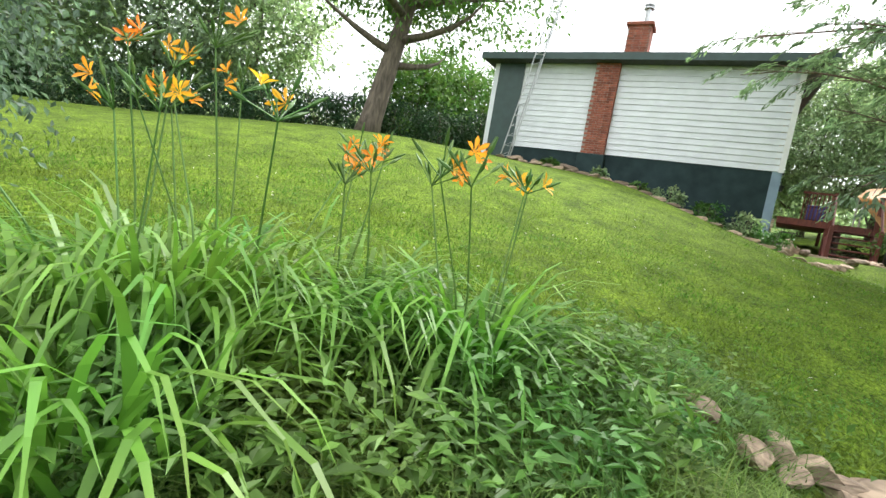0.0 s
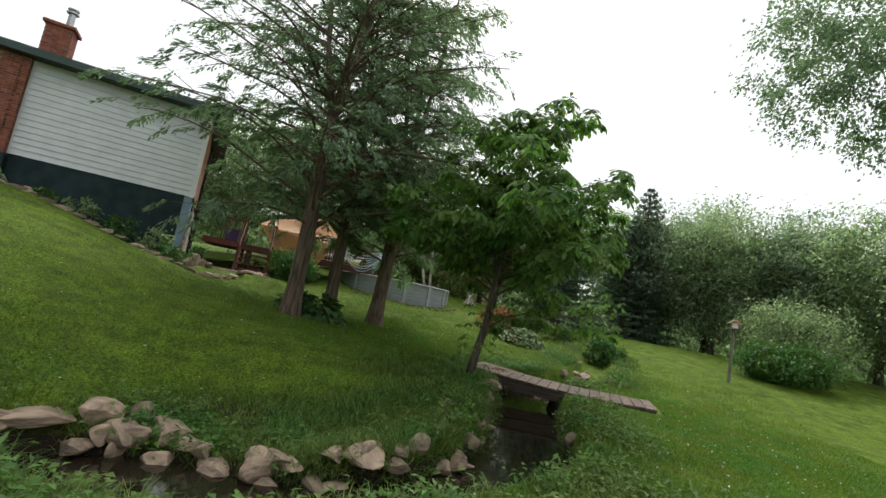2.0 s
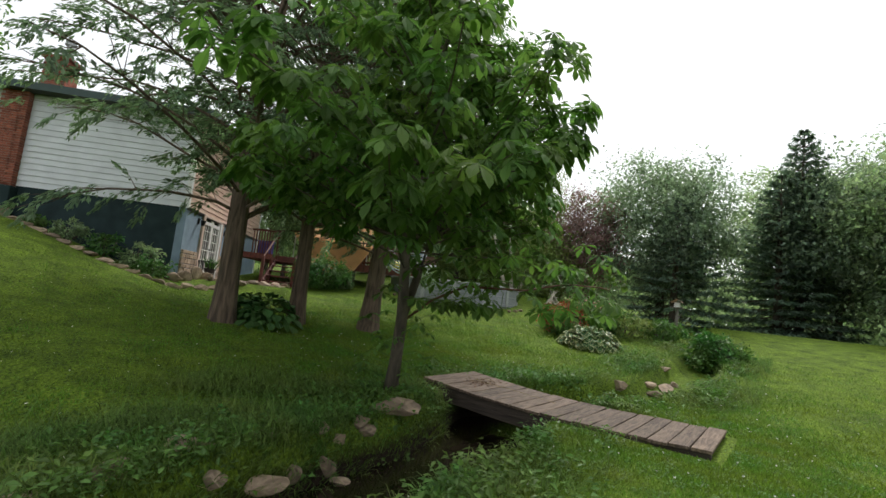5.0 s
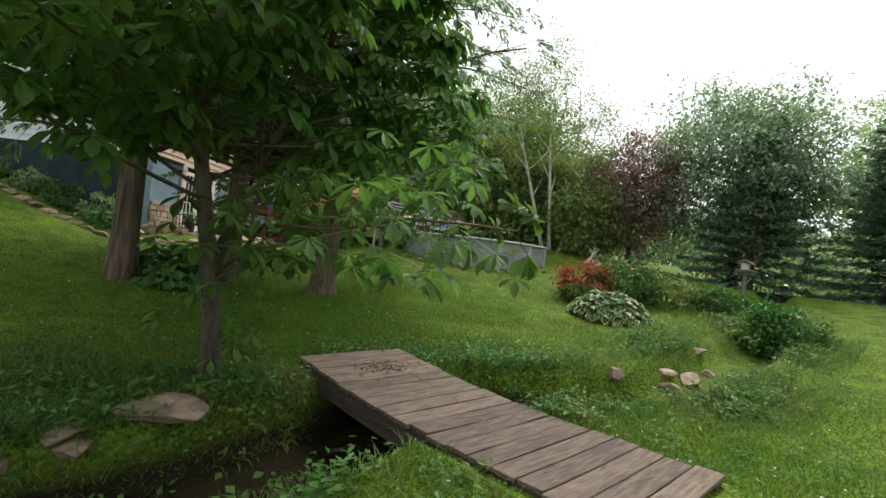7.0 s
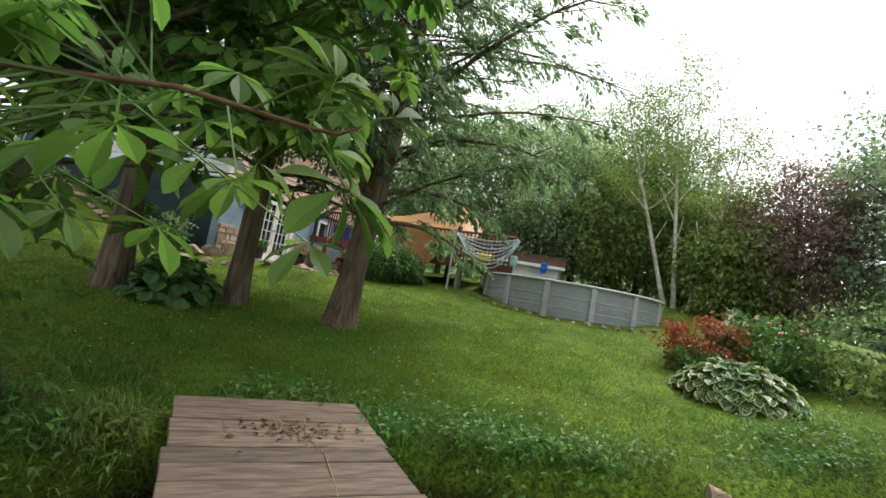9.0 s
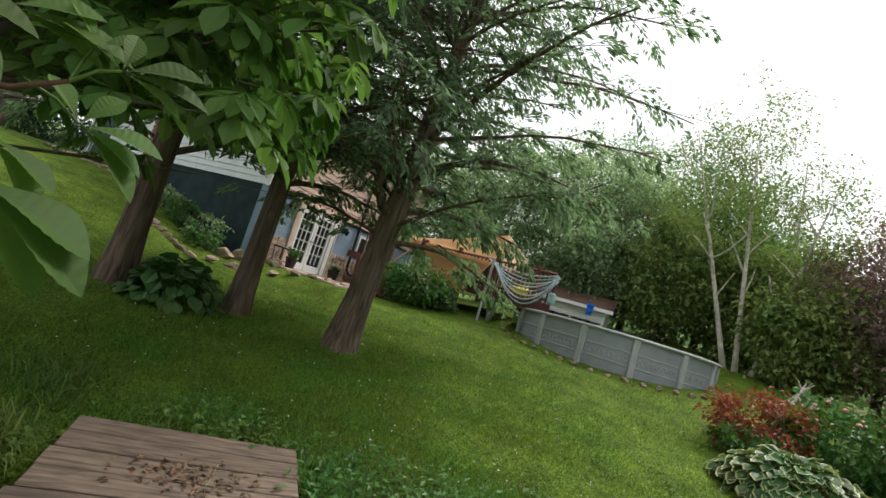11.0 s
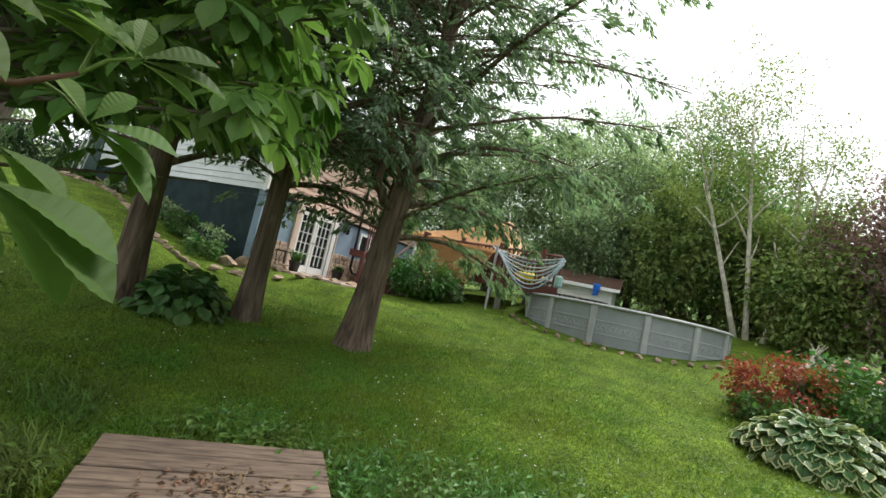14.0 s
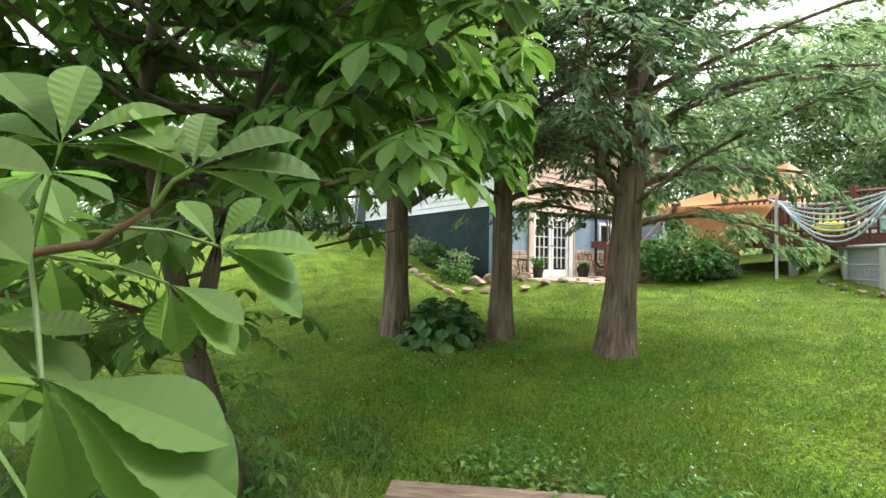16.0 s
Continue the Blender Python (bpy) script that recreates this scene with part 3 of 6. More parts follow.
# window right of the doors
win = part("window", boxed((-0.1, 4.92, 2.21), (-0.06, 5.48, 2.89), HOUSE), glass_mat, house, "small white-framed window")
bm = bmesh.new()
for lo, hi in (((-0.06, 4.85, 2.15), (0.02, 4.94, 2.95)), ((-0.06, 5.46, 2.15), (0.02, 5.55, 2.95)), ((-0.06, 4.94, 2.15), (0.02, 5.46, 2.23)), ((-0.06, 4.94, 2.87), (0.02, 5.46, 2.95))):
    box(bm, lo, hi, HOUSE)
part("window_frame", bm, white_mat, win)
# downspout
bm = bmesh.new()
tube(bm, [at_house(0.06, 4.6, EAVE), at_house(0.06, 4.6, 1.7), at_house(0.12, 4.7, 1.55), at_house(0.12, 5.3, 1.5)], 0.045, 8)
part("downspout", bm, black_mat, house, "black downspout")
part("band_board", boxed((-0.02, 0.0, SILL - 0.06), (0.02, BACK, SILL + 0.03), HOUSE), black_mat, house)


def wall_lantern(b, z):
    t = thing("wall_lantern", "black wall lantern beside french doors", "lamp", "door lanterns")
    bm = bmesh.new()
    box(bm, (-0.02, b - 0.05, z - 0.1), (0.02, b + 0.05, z + 0.08), HOUSE, 0.005)
    part("back_plate", bm, black_mat, t)
    bm = bmesh.new()
    tube(bm, [at_house(0.02, b, z + 0.04), at_house(0.1, b, z + 0.1), at_house(0.14, b, z + 0.03)], 0.012, 6)
    part("arm", bm, black_mat, t)
    bm = bmesh.new()
    bmesh.ops.create_cone(bm, cap_ends=True, segments=8, radius1=0.05, radius2=0.085, depth=0.17, matrix=Matrix.Translation(at_house(0.14, b, z - 0.06)))
    part("shade", bm, black_mat, t)


wall_lantern(1.05, 2.92)
wall_lantern(3.85, 2.86)

# rubble veneer low on the front wall, piece by piece
vr = random.Random(3)
for b0, b1 in ((0.05, 1.34), (3.52, 6.0)):
    z = 1.2
    while z < 1.95:
        h = vr.uniform(0.1, 0.17)
        b = b0
        while b < b1 - 0.05:
            w = min(vr.uniform(0.14, 0.34), b1 - b)
            part("veneer_stone", boxed((-0.02, b + 0.006, z + 0.006), (0.03 + vr.uniform(0, 0.03), b + w - 0.006, z + h - 0.006), HOUSE, 0.012), veneer_mat, house)
            b += w
        z += h

# ---- patio of flat stones ----
patio = tagged(part("patio", boxed((0.0, 0.35, 0.7), (2.9, 5.2, 1.215), HOUSE), paver_mat), "pale flagstone patio before french doors", "patio", kind="structure")
for i in range(7):
    a, w = 0.02 + i * 0.41, 0.4
    b = 0.36 + (0.2 if i % 2 else 0)
    while b < 5.1:
        l = min(vr.uniform(0.45, 0.75), 5.18 - b)
        part("flagstone", boxed((a, b, 1.2), (a + w, b + l - 0.012, 1.235 + vr.uniform(0, 0.012)), HOUSE, 0.008), paver_mat, patio)
        b += l

# ---- footbridge ----
AX = Vector((0.02, -4.15, 0)).normalized()
SIDE = Vector((-AX.y, AX.x, 0))
BRIDGE = Matrix(((SIDE.x, -AX.x, 0, 0), (SIDE.y, -AX.y, 0, 0), (0, 0, 1, 0), (0, 0, 0, 1)))
bridge = thing("footbridge", "weathered grey-brown plank footbridge over a stream", "bridge")
SLOPE = (0.25 - 0.17) / 4.15


def deck_z(y):
    return 0.25 + SLOPE * y - 0.08 * np.sin(np.pi * np.clip(-y / 4.15, 0, 1))


for xs in (-0.66, 0.66):
    bm = bmesh.new()
    box(bm, (xs - 0.07, -4.15, -0.02), (xs + 0.07, 0.0, 0.205))
    bmesh.ops.subdivide_edges(bm, edges=[e for e in bm.edges if abs(e.verts[0].co.y - e.verts[1].co.y) > 1], cuts=11)
    for v in bm.verts:
        v.co.z += float(deck_z(v.co.y)) - 0.25
    bm.transform(BRIDGE)
    part("beam", bm, beam_mat, bridge, "dark squared timber beam")
n_planks = 18
pitch = 4.17 / n_planks
for i in range(n_planks):
    y0 = -i * pitch
    jit = vr.uniform(-0.025, 0.025)
    z = float(deck_z(y0 - pitch / 2))
    rise = math.atan(float(deck_z(y0) - deck_z(y0 - pitch)) / pitch)
    bm = bmesh.new()
    box(bm, (-0.77, -pitch / 2 + 0.007, -0.04), (0.77, pitch / 2 - 0.007, 0.0), None, 0.006)
    bmesh.ops.subdivide_edges(bm, edges=[e for e in bm.edges if abs(e.verts[0].co.x - e.verts[1].co.x) > 1], cuts=5)
    cup, tilt = vr.uniform(-0.006, 0.006), vr.uniform(-0.006, 0.006)
    for v in bm.verts:
        v.co.z += cup * math.cos(v.co.x * 2) + tilt * v.co.x + vr.uniform(-0.0015, 0.0015)
    p = part("plank", bm, plank_mat, bridge)
    p.matrix_local = BRIDGE @ Matrix.Translation((jit, y0 - pitch / 2, z)) @ Matrix.Rotation(vr.uniform(-0.008, 0.008), 4, "Z") @ Matrix.Rotation(rise, 4, "X")
litter = thing("leaf_litter", "small heap of brown dead leaves on planks", "leaf litter", at=(0, 0, 0))
P = np.array([0.12, -0.62, 0]) + rng.normal(size=(130, 3)) * np.array([0.24, 0.13, 0])
P[:, 2] = deck_z(P[:, 1]) + 0.004 + rng.random(130) * 0.014
V, F = leaf_arrays(P, random_dirs(130, 0.15), np.array([0, 0, 1.0]) + random_dirs(130) * 0.5, 0.03 + 0.04 * rng.random(130), 0.022 + 0.015 * rng.random(130))
np_mesh("dead_leaves", V, F, dead_leaf, litter)
litter["kind"] = "stuff"
bm = bmesh.new()
tube(bm, [(x, y, float(deck_z(y)) + 0.005) for x, y in ((0.22, -0.42), (0.17, -0.75), (0.24, -1.05), (0.2, -1.5), (0.12, -1.95))], 0.003, 5)
tagged(part("twine", bm, straw_mat), "thin pale string lying on bridge planks", "string")

# ---- above-ground pool ----
PC, PR, RIM = Vector((9.6, 6.85, 0)), 2.65, 2.3
pool = thing("swimming_pool", "grey above-ground pool with embossed wall panels", "pool")
bm = bmesh.new()
N = 72
for r in (PR,):
    ring = []
    for z in (0.9, RIM - 0.04):
        ring.append([bm.verts.new((PC.x + r * math.cos(2 * math.pi * i / N), PC.y + r * math.sin(2 * math.pi * i / N), z)) for i in range(N)])
    for i in range(N):
        bm.faces.new((ring[0][i], ring[0][(i + 1) % N], ring[1][(i + 1) % N], ring[1][i]))
part("pool_wall", bm, pool_mat, pool, smooth=True)
bm = bmesh.new()
prof = ((-0.1, RIM - 0.05), (0.07, RIM - 0.05), (0.085, RIM - 0.02), (0.06, RIM + 0.015), (-0.1, RIM + 0.015))
rows = [[bm.verts.new((PC.x + (PR + q) * math.cos(2 * math.pi * i / N), PC.y + (PR + q) * math.sin(2 * math.pi * i / N), z)) for q, z in prof] for i in range(N)]
for i in range(N):
    for k in range(5):
        bm.faces.new((rows[i][k], rows[(i + 1) % N][k], rows[(i + 1) % N][(k + 1) % 5], rows[i][(k + 1) % 5]))
part("top_rail", bm, pool_trim, pool, "pale grey top rail", True)
bm = bmesh.new()
bmesh.ops.create_circle(bm, cap_ends=True, segments=N, radius=PR - 0.02, matrix=Matrix.Translation((PC.x, PC.y, RIM - 0.18)))
part("pool_water", bm, simple("pool_water", (0.05, 0.2, 0.25), 0.05, 0.1), pool)
for z in (1.62, 1.92):
    bm = bmesh.new()
    tube(bm, [(PC.x + (PR + 0.005) * math.cos(2 * math.pi * i / N), PC.y + (PR + 0.005) * math.sin(2 * math.pi * i / N), z) for i in range(N + 1)], 0.014, 6, False)
    part("wall_rib", bm, pool_trim, pool)
n_posts = 14
for i in range(n_posts):
    a = 2 * math.pi * (i + 0.35) / n_posts
    M = Matrix.Translation((PC.x, PC.y, 0)) @ Matrix.Rotation(a, 4, "Z")
    bm = bmesh.new()
    box(bm, (PR - 0.01, -0.075, 1.0), (PR + 0.07, 0.075, RIM - 0.04), M, 0.02)
    part("pool_post", bm, pool_trim, pool)
    bm = bmesh.new()
    for q in range(9):
        aa = 2 * math.pi / n_posts * (q - 4) / 11
        m2 = M @ Matrix.Rotation(aa + math.pi / n_posts, 4, "Z")
        s = 0.05
        tube(bm, [m2 @ Vector((PR + 0.004, s * math.cos(w), 1.77 + 0.06 * math.sin(w * (1 if q % 2 else -1)))) for w in np.linspace(0, 4.6, 7)], 0.008, 4)
    part("embossed_scroll", bm, pool_trim, pool)

# ---- deck beside the pool ----
DW = Vector((-3.15, 4.05, 0)).normalized()
DECKM = Matrix(((-DW.x, DW.y, 0, -0.75), (-DW.y, -DW.x, 0, 8.95), (0, 0, 1.05, 0.06), (0, 0, 0, 1)))


def at_deck(a, b, z=0.0):
    return DECKM @ Vector((a, b, z))


DECK = 2.38
D0, D1, B0, B1 = 0.9, 6.6, 5.15, 7.5
deck = thing("deck", "dark red stained wooden deck on posts", "deck")
for i in range(16):
    b = B0 + (B1 - B0) * i / 16
    end = D1
    while (at_deck(end, b + 0.1) - PC).length < PR + 0.12:
        end -= 0.05
    part("deck_board", boxed((D0, b + 0.004, DECK - 0.035), (end, b + (B1 - B0) / 16 - 0.006, DECK), DECKM), deck_mat, deck)
part("rim_joist", boxed((D0, B0 - 0.04, DECK - 0.26), (D1, B0, DECK - 0.005), DECKM), deck_mat, deck)
for a in (1.2, 2.5, 3.6, 4.9, 6.2):
    for b in (B0 + 0.12, B1 - 0.2):
        p = at_deck(a, b)
        if (p - PC).length < PR + 0.2:
            continue
        part("deck_post", boxed((a - 0.07, b - 0.07, gz(p.x, p.y) - 0.4), (a + 0.07, b + 0.07, DECK - 0.04), DECKM), grey_post, deck)


def railing(a0, b0, a1, b1):
    L = math.hypot(a1 - a0, b1 - b0)
    for z in (DECK + 0.1, DECK + 0.82):
        bm = bmesh.new()
        tube(bm, [at_deck(a0, b0, z), at_deck(a1, b1, z)], 0.035, 4)
        part("rail", bm, deck_mat, deck)
    n = int(L / 0.13)
    for i in range(n + 1):
        u = i / n
        a, b = a0 + (a1 - a0) * u, b0 + (b1 - b0) * u
        big = i % 10 == 0
        w = 0.05 if big else 0.018
        part("rail_post" if big else "baluster", boxed((a - w, b - w, DECK), (a + w, b + w, DECK + (0.95 if big else 0.8)), DECKM), deck_mat, deck)


railing(2.1, B0 + 0.05, D1 - 0.05, B0 + 0.05)
railing(2.5, B1 - 0.03, 5.4, B1 - 0.03)
# steps down to the patio
steps = thing("deck_steps", "dark red wooden steps up to the deck", "steps")
for i in range(6):
    z, b = DECK - 0.19 * (i + 1), B0 - 0.27 * (i + 1)
    part("tread", boxed((0.95, b, z - 0.04), (2.05, b + 0.28, z), DECKM, 0.006), deck_mat, steps)
for a in (0.92, 2.05):
    bm = bmesh.new()
    tube(bm, [at_deck(a, B0, DECK - 0.15), at_deck(a, B0 - 1.62, DECK - 1.25)], 0.09, 4)
    part("stringer", bm, deck_mat, steps)
    part("newel", boxed((a - 0.05, B0 - 0.1, DECK - 0.3), (a + 0.05, B0, DECK + 0.95), DECKM), deck_mat, steps)
    part("newel", boxed((a - 0.05, B0 - 1.5, 0.9), (a + 0.05, B0 - 1.4, DECK - 0.15), DECKM), deck_mat, steps)
    bm = bmesh.new()
    tube(bm, [at_deck(a, B0 - 0.05, DECK + 0.9), at_deck(a, B0 - 1.45, DECK - 0.15)], 0.035, 4)
    part("handrail", bm, deck_mat, steps)
# landing beside the house wall with a railing of its own
landing = thing("landing", "small red wooden landing against the house", "landing")
part("landing_floor", boxed((-0.5, 4.6, DECK - 0.2), (0.9, 8.0, DECK), DECKM), deck_mat, landing)
for i in range(8):
    part("landing_baluster", boxed((0.1 + i * 0.1, 4.62, DECK), (0.13 + i * 0.1, 4.65, DECK + 0.8), DECKM), deck_mat, landing)
part("landing_rail", boxed((0.05, 4.6, DECK + 0.8), (0.92, 4.68, DECK + 0.86), DECKM), deck_mat, landing)
for b in (4.7, 7.8):
    part("landing_post", boxed((0.8, b, 0.9), (0.9, b + 0.1, DECK - 0.2), DECKM), deck_mat, landing)
bin_ob = thing("storage_tote", "blue-purple plastic tote on the landing edge", "bin")
part("tote_body", boxed((0.25, 4.75, DECK + 0.002), (0.75, 5.15, DECK + 0.42), DECKM, 0.03), bin_mat, bin_ob)
part("tote_lid", boxed((0.22, 4.72, DECK + 0.424), (0.78, 5.18, DECK + 0.47), DECKM, 0.01), bin_mat, bin_ob)


def cloth(name, corners, nu, nv, sag, mat, thick=0.012):
    """A hanging sheet between four corners, with folds."""
    c = [Vector(q) for q in corners]
    bm = bmesh.new()
    g = []
    for j in range(nv + 1):
        row = []
        for i in range(nu + 1):
            u, v = i / nu, j / nv
            p = c[0].lerp(c[1], u).lerp(c[3].lerp(c[2], u), v)
            s = math.sin(math.pi * u) * math.sin(math.pi * v)
            fold = 0.05 * math.sin(u * 14 + 3 * v) * v + 0.07 * math.sin(v * 9 + u * 5) * s
            p += Vector((0.3 * fold, -fold, -sag * s - 0.04 * abs(math.sin(u * 9)) * v))
            row.append(bm.verts.new(p))
        g.append(row)
    for j in range(nv):
        for i in range(nu):
            bm.faces.new((g[j][i], g[j][i + 1], g[j + 1][i + 1], g[j + 1][i]))
    bmesh.ops.solidify(bm, geom=bm.faces[:], thickness=thick)
    return bm


tarp = thing("tarpaulin", "tan tarpaulin draped over a frame on the deck", "tarp")
part("tarp_front", cloth("t", (at_deck(1.45, B0 + 0.02, 3.3), at_deck(4.6, B0 - 0.1, 3.06), at_deck(3.75, B0 - 0.3, 1.75), at_deck(2.5, B0 - 0.3, 1.95)), 30, 18, 0.14, tarp_mat), tarp_mat, tarp, smooth=True)
part("tarp_top", cloth("t", (at_deck(1.8, 6.9, 3.75), at_deck(4.15, 6.7, 4.25), at_deck(4.65, B0 - 0.08, 3.06), at_deck(1.42, B0 + 0.04, 3.31)), 26, 16, 0.22, tarp_mat), tarp_mat, tarp, smooth=True)
part("tarp_side", cloth("t", (at_deck(4.15, 6.72, 4.24), at_deck(4.9, 7.0, 3.6), at_deck(5.0, 5.6, 3.0), at_deck(4.64, B0 - 0.06, 3.07)), 16, 12, 0.1, tarp_mat), tarp_mat, tarp, smooth=True)
for a, b, h in ((1.8, 6.92, 3.72), (4.15, 6.75, 4.22), (4.62, B0 + 0.02, 3.03), (1.5, B0 + 0.1, 3.26)):
    bm = bmesh.new()
    tube(bm, [at_deck(a, b, DECK), at_deck(a, b, h)], 0.025, 6)
    part("tarp_pole", bm, steel_mat, tarp)
# pole with hoses hung from it in loops
pole = thing("hose_pole", "pale pole at the deck edge holding hoses", "pole")
pp = at_deck(4.75, B0 - 0.3)
bm = bmesh.new()
tube(bm, [(pp.x, pp.y, gz(pp.x, pp.y) - 0.1), (pp.x, pp.y, 3.42)], 0.035, 8)
part("pole", bm, pool_trim, pole)
hoses = thing("pool_hoses", "pale ribbed pool hoses looped along the deck railing", "hose")
for k in range(8):
    a0, a1 = 4.5 + 0.05 * k, 6.65 + 0.04 * (k % 3)
    z0, z1 = 3.18 - 0.02 * k, 3.14 - 0.03 * k
    sag = 0.16 + 0.085 * k
    bo = B0 - 0.12 - 0.025 * k
    bm = bmesh.new()
    tube(bm, [at_deck(a0 + (a1 - a0) * u, bo, z0 + (z1 - z0) * u - sag * 4 * u * (1 - u) * (0.9 + 0.25 * u)) for u in np.linspace(0, 1, 15)], 0.021, 7)
    part("hose_loop", bm, hose_blue if k % 3 == 1 else hose_mat, hoses, smooth=True)
bm = bmesh.new()
box(bm, (6.45, B0 - 0.02, 2.385), (6.65, B0 + 0.2, 2.7), DECKM, 0.05)
tagged(part("hose_reel", bm, simple("pale_green_plastic", (0.35, 0.5, 0.45), 0.4), None), "pale green plastic box on the deck corner", "box")
toy = thing("float_ring", "yellow pool float lying on the deck", "pool float")
bm = bmesh.new()
c = at_deck(5.6, B0 + 0.4, DECK + 0.14)
tube(bm, [c + Vector((0.33 * math.cos(w), 0.33 * math.sin(w), 0)) for w in np.linspace(0, 2 * math.pi, 21)], 0.13, 8, False)
part("float_tube", bm, yellow_mat, toy, smooth=True)

# ---- small shed behind the pool ----
SH = Matrix.Translation((11.6, 11.5, 0)) @ Matrix.Rotation(math.atan2(-DS.y, -DS.x), 4, "Z")
shed = thing("pool_shed", "white shed with brown shingle roof and dark openings", "shed")
for lo, hi in (((-1.2, -0.9, 1.2), (1.2, -0.82, 2.05)), ((-1.2, -0.9, 2.72), (1.2, -0.82, 3.25)), ((-1.2, -0.9, 2.05), (-1.08, -0.82, 2.72)), ((-0.05, -0.9, 2.05), (0.02, -0.82, 2.72)), ((1.08, -0.9, 2.05), (1.2, -0.82, 2.72)),
               ((-1.2, 0.82, 1.2), (1.2, 0.9, 3.25)), ((-1.2, -0.82, 1.2), (-1.12, 0.82, 3.25)), ((1.12, -0.82, 1.2), (1.2, 0.82, 3.25))):
    part("shed_wall", boxed(lo, hi, SH), white_mat, shed)
bm = bmesh.new()
for sgn in (-1, 1):
    a, b, cc, d = [bm.verts.new(SH @ Vector(q)) for q in ((-1.45, sgn * 1.15, 3.2), (1.45, sgn * 1.15, 3.2), (1.45, 0, 3.75), (-1.45, 0, 3.75))]
    bm.faces.new((a, b, cc, d) if sgn < 0 else (d, cc, b, a))
bmesh.ops.solidify(bm, geom=bm.faces[:], thickness=0.06)
part("shed_roof", bm, roof_brown, shed, "brown shingle roof")
part("shed_fascia", boxed((-1.45, -1.18, 3.12), (1.45, -1.15, 3.24), SH), white_mat, shed)
bl = tagged(new("hanging_towel"), "bright blue cloth hanging from the shed eave", "towel")
bm = cloth("t", (SH @ Vector((0.5, -1.2, 3.32)), SH @ Vector((0.78, -1.2, 3.32)), SH @ Vector((0.74, -1.22, 2.92)), SH @ Vector((0.54, -1.22, 2.9))), 8, 8, 0.02, blue_plastic)
part("cloth", bm, blue_plastic, bl, smooth=True)

# ---- lattice antenna tower against the house ----
mast = thing("antenna_mast", "grey lattice antenna mast against the house with a dark dish", "antenna")
M0, M1 = (-7.75, -0.75, 2.3), (-6.75, -0.62, 8.0)


def on_mast(u, da, db=0.0):
    return at_house(M0[0] + (M1[0] - M0[0]) * u + da, M0[1] + (M1[1] - M0[1]) * u + db, M0[2] + (M1[2] - M0[2]) * u)


for da, db in ((-0.17, 0.0), (0.17, 0.0), (0.0, 0.22)):
    bm = bmesh.new()
    tube(bm, [on_mast(0, da, db), on_mast(1, da * 0.8, db)], 0.02, 6)
    part("mast_rail", bm, steel_mat, mast)
for i in range(18):
    u = 0.02 + i * 0.054
    bm = bmesh.new()
    tube(bm, [on_mast(u, -0.165), on_mast(u, 0.165)], 0.011, 5)
    tube(bm, [on_mast(u, -0.165), on_mast(u + 0.027, 0.0, 0.22), on_mast(u, 0.165)], 0.009, 5)
    part("brace", bm, steel_mat, mast)
bm = bmesh.new()
bmesh.ops.create_uvsphere(bm, u_segments=18, v_segments=10, radius=0.3, matrix=Matrix.Translation(on_mast(1.02, 0.05, -0.1)) @ Matrix.Rotation(1.1, 4, "X") @ Matrix.Diagonal((1, 1, 0.25, 1)))
part("dish", bm, black_mat, mast, "dark round dish", True)

# ---- stones ----
def stone_mesh(seed):
    r = random.Random(seed)
    bm = bmesh.new()
    bmesh.ops.create_icosphere(bm, subdivisions=3, radius=0.5)
    planes = [(Vector((r.gauss(0, 1), r.gauss(0, 1), r.gauss(0, 0.8))).normalized(), r.uniform(0.2, 0.4)) for _ in range(9)]
    for v in bm.verts:
        for n, d in planes:
            k = v.co.dot(n) - d
            if k > 0:
                v.co -= n * k * 0.99
        v.co *= 1 + 0.05 * noise.noise(v.co * 6 + Vector((seed, 0, 0)))
    me = bpy.data.meshes.new("stone")
    bm.to_mesh(me)
    bm.free()
    me.materials.append(stone_mat)
    return me


STONES = [stone_mesh(i) for i in range(8)]
sr = random.Random(11)


def stone(x, y, w, d, h, z=None, label="tan field stone on the stream bank", group="bank stones", turn=None):
    s = new("stone", STONES[sr.randrange(8)])
    zz = gz(x, y) + h * 0.22 if z is None else z
    if group == "bank stones" and x > -6.8 and x < -2.5:
        zz -= 0.06
    s.matrix_world = Matrix.LocRotScale((x, y, zz), Euler((sr.uniform(-0.15, 0.15), sr.uniform(-0.15, 0.15), sr.uniform(0, 6.28) if turn is None else turn)), (w * 1.1, d * 1.1, h * 1.05))
    return tagged(s, label, "stone", group)


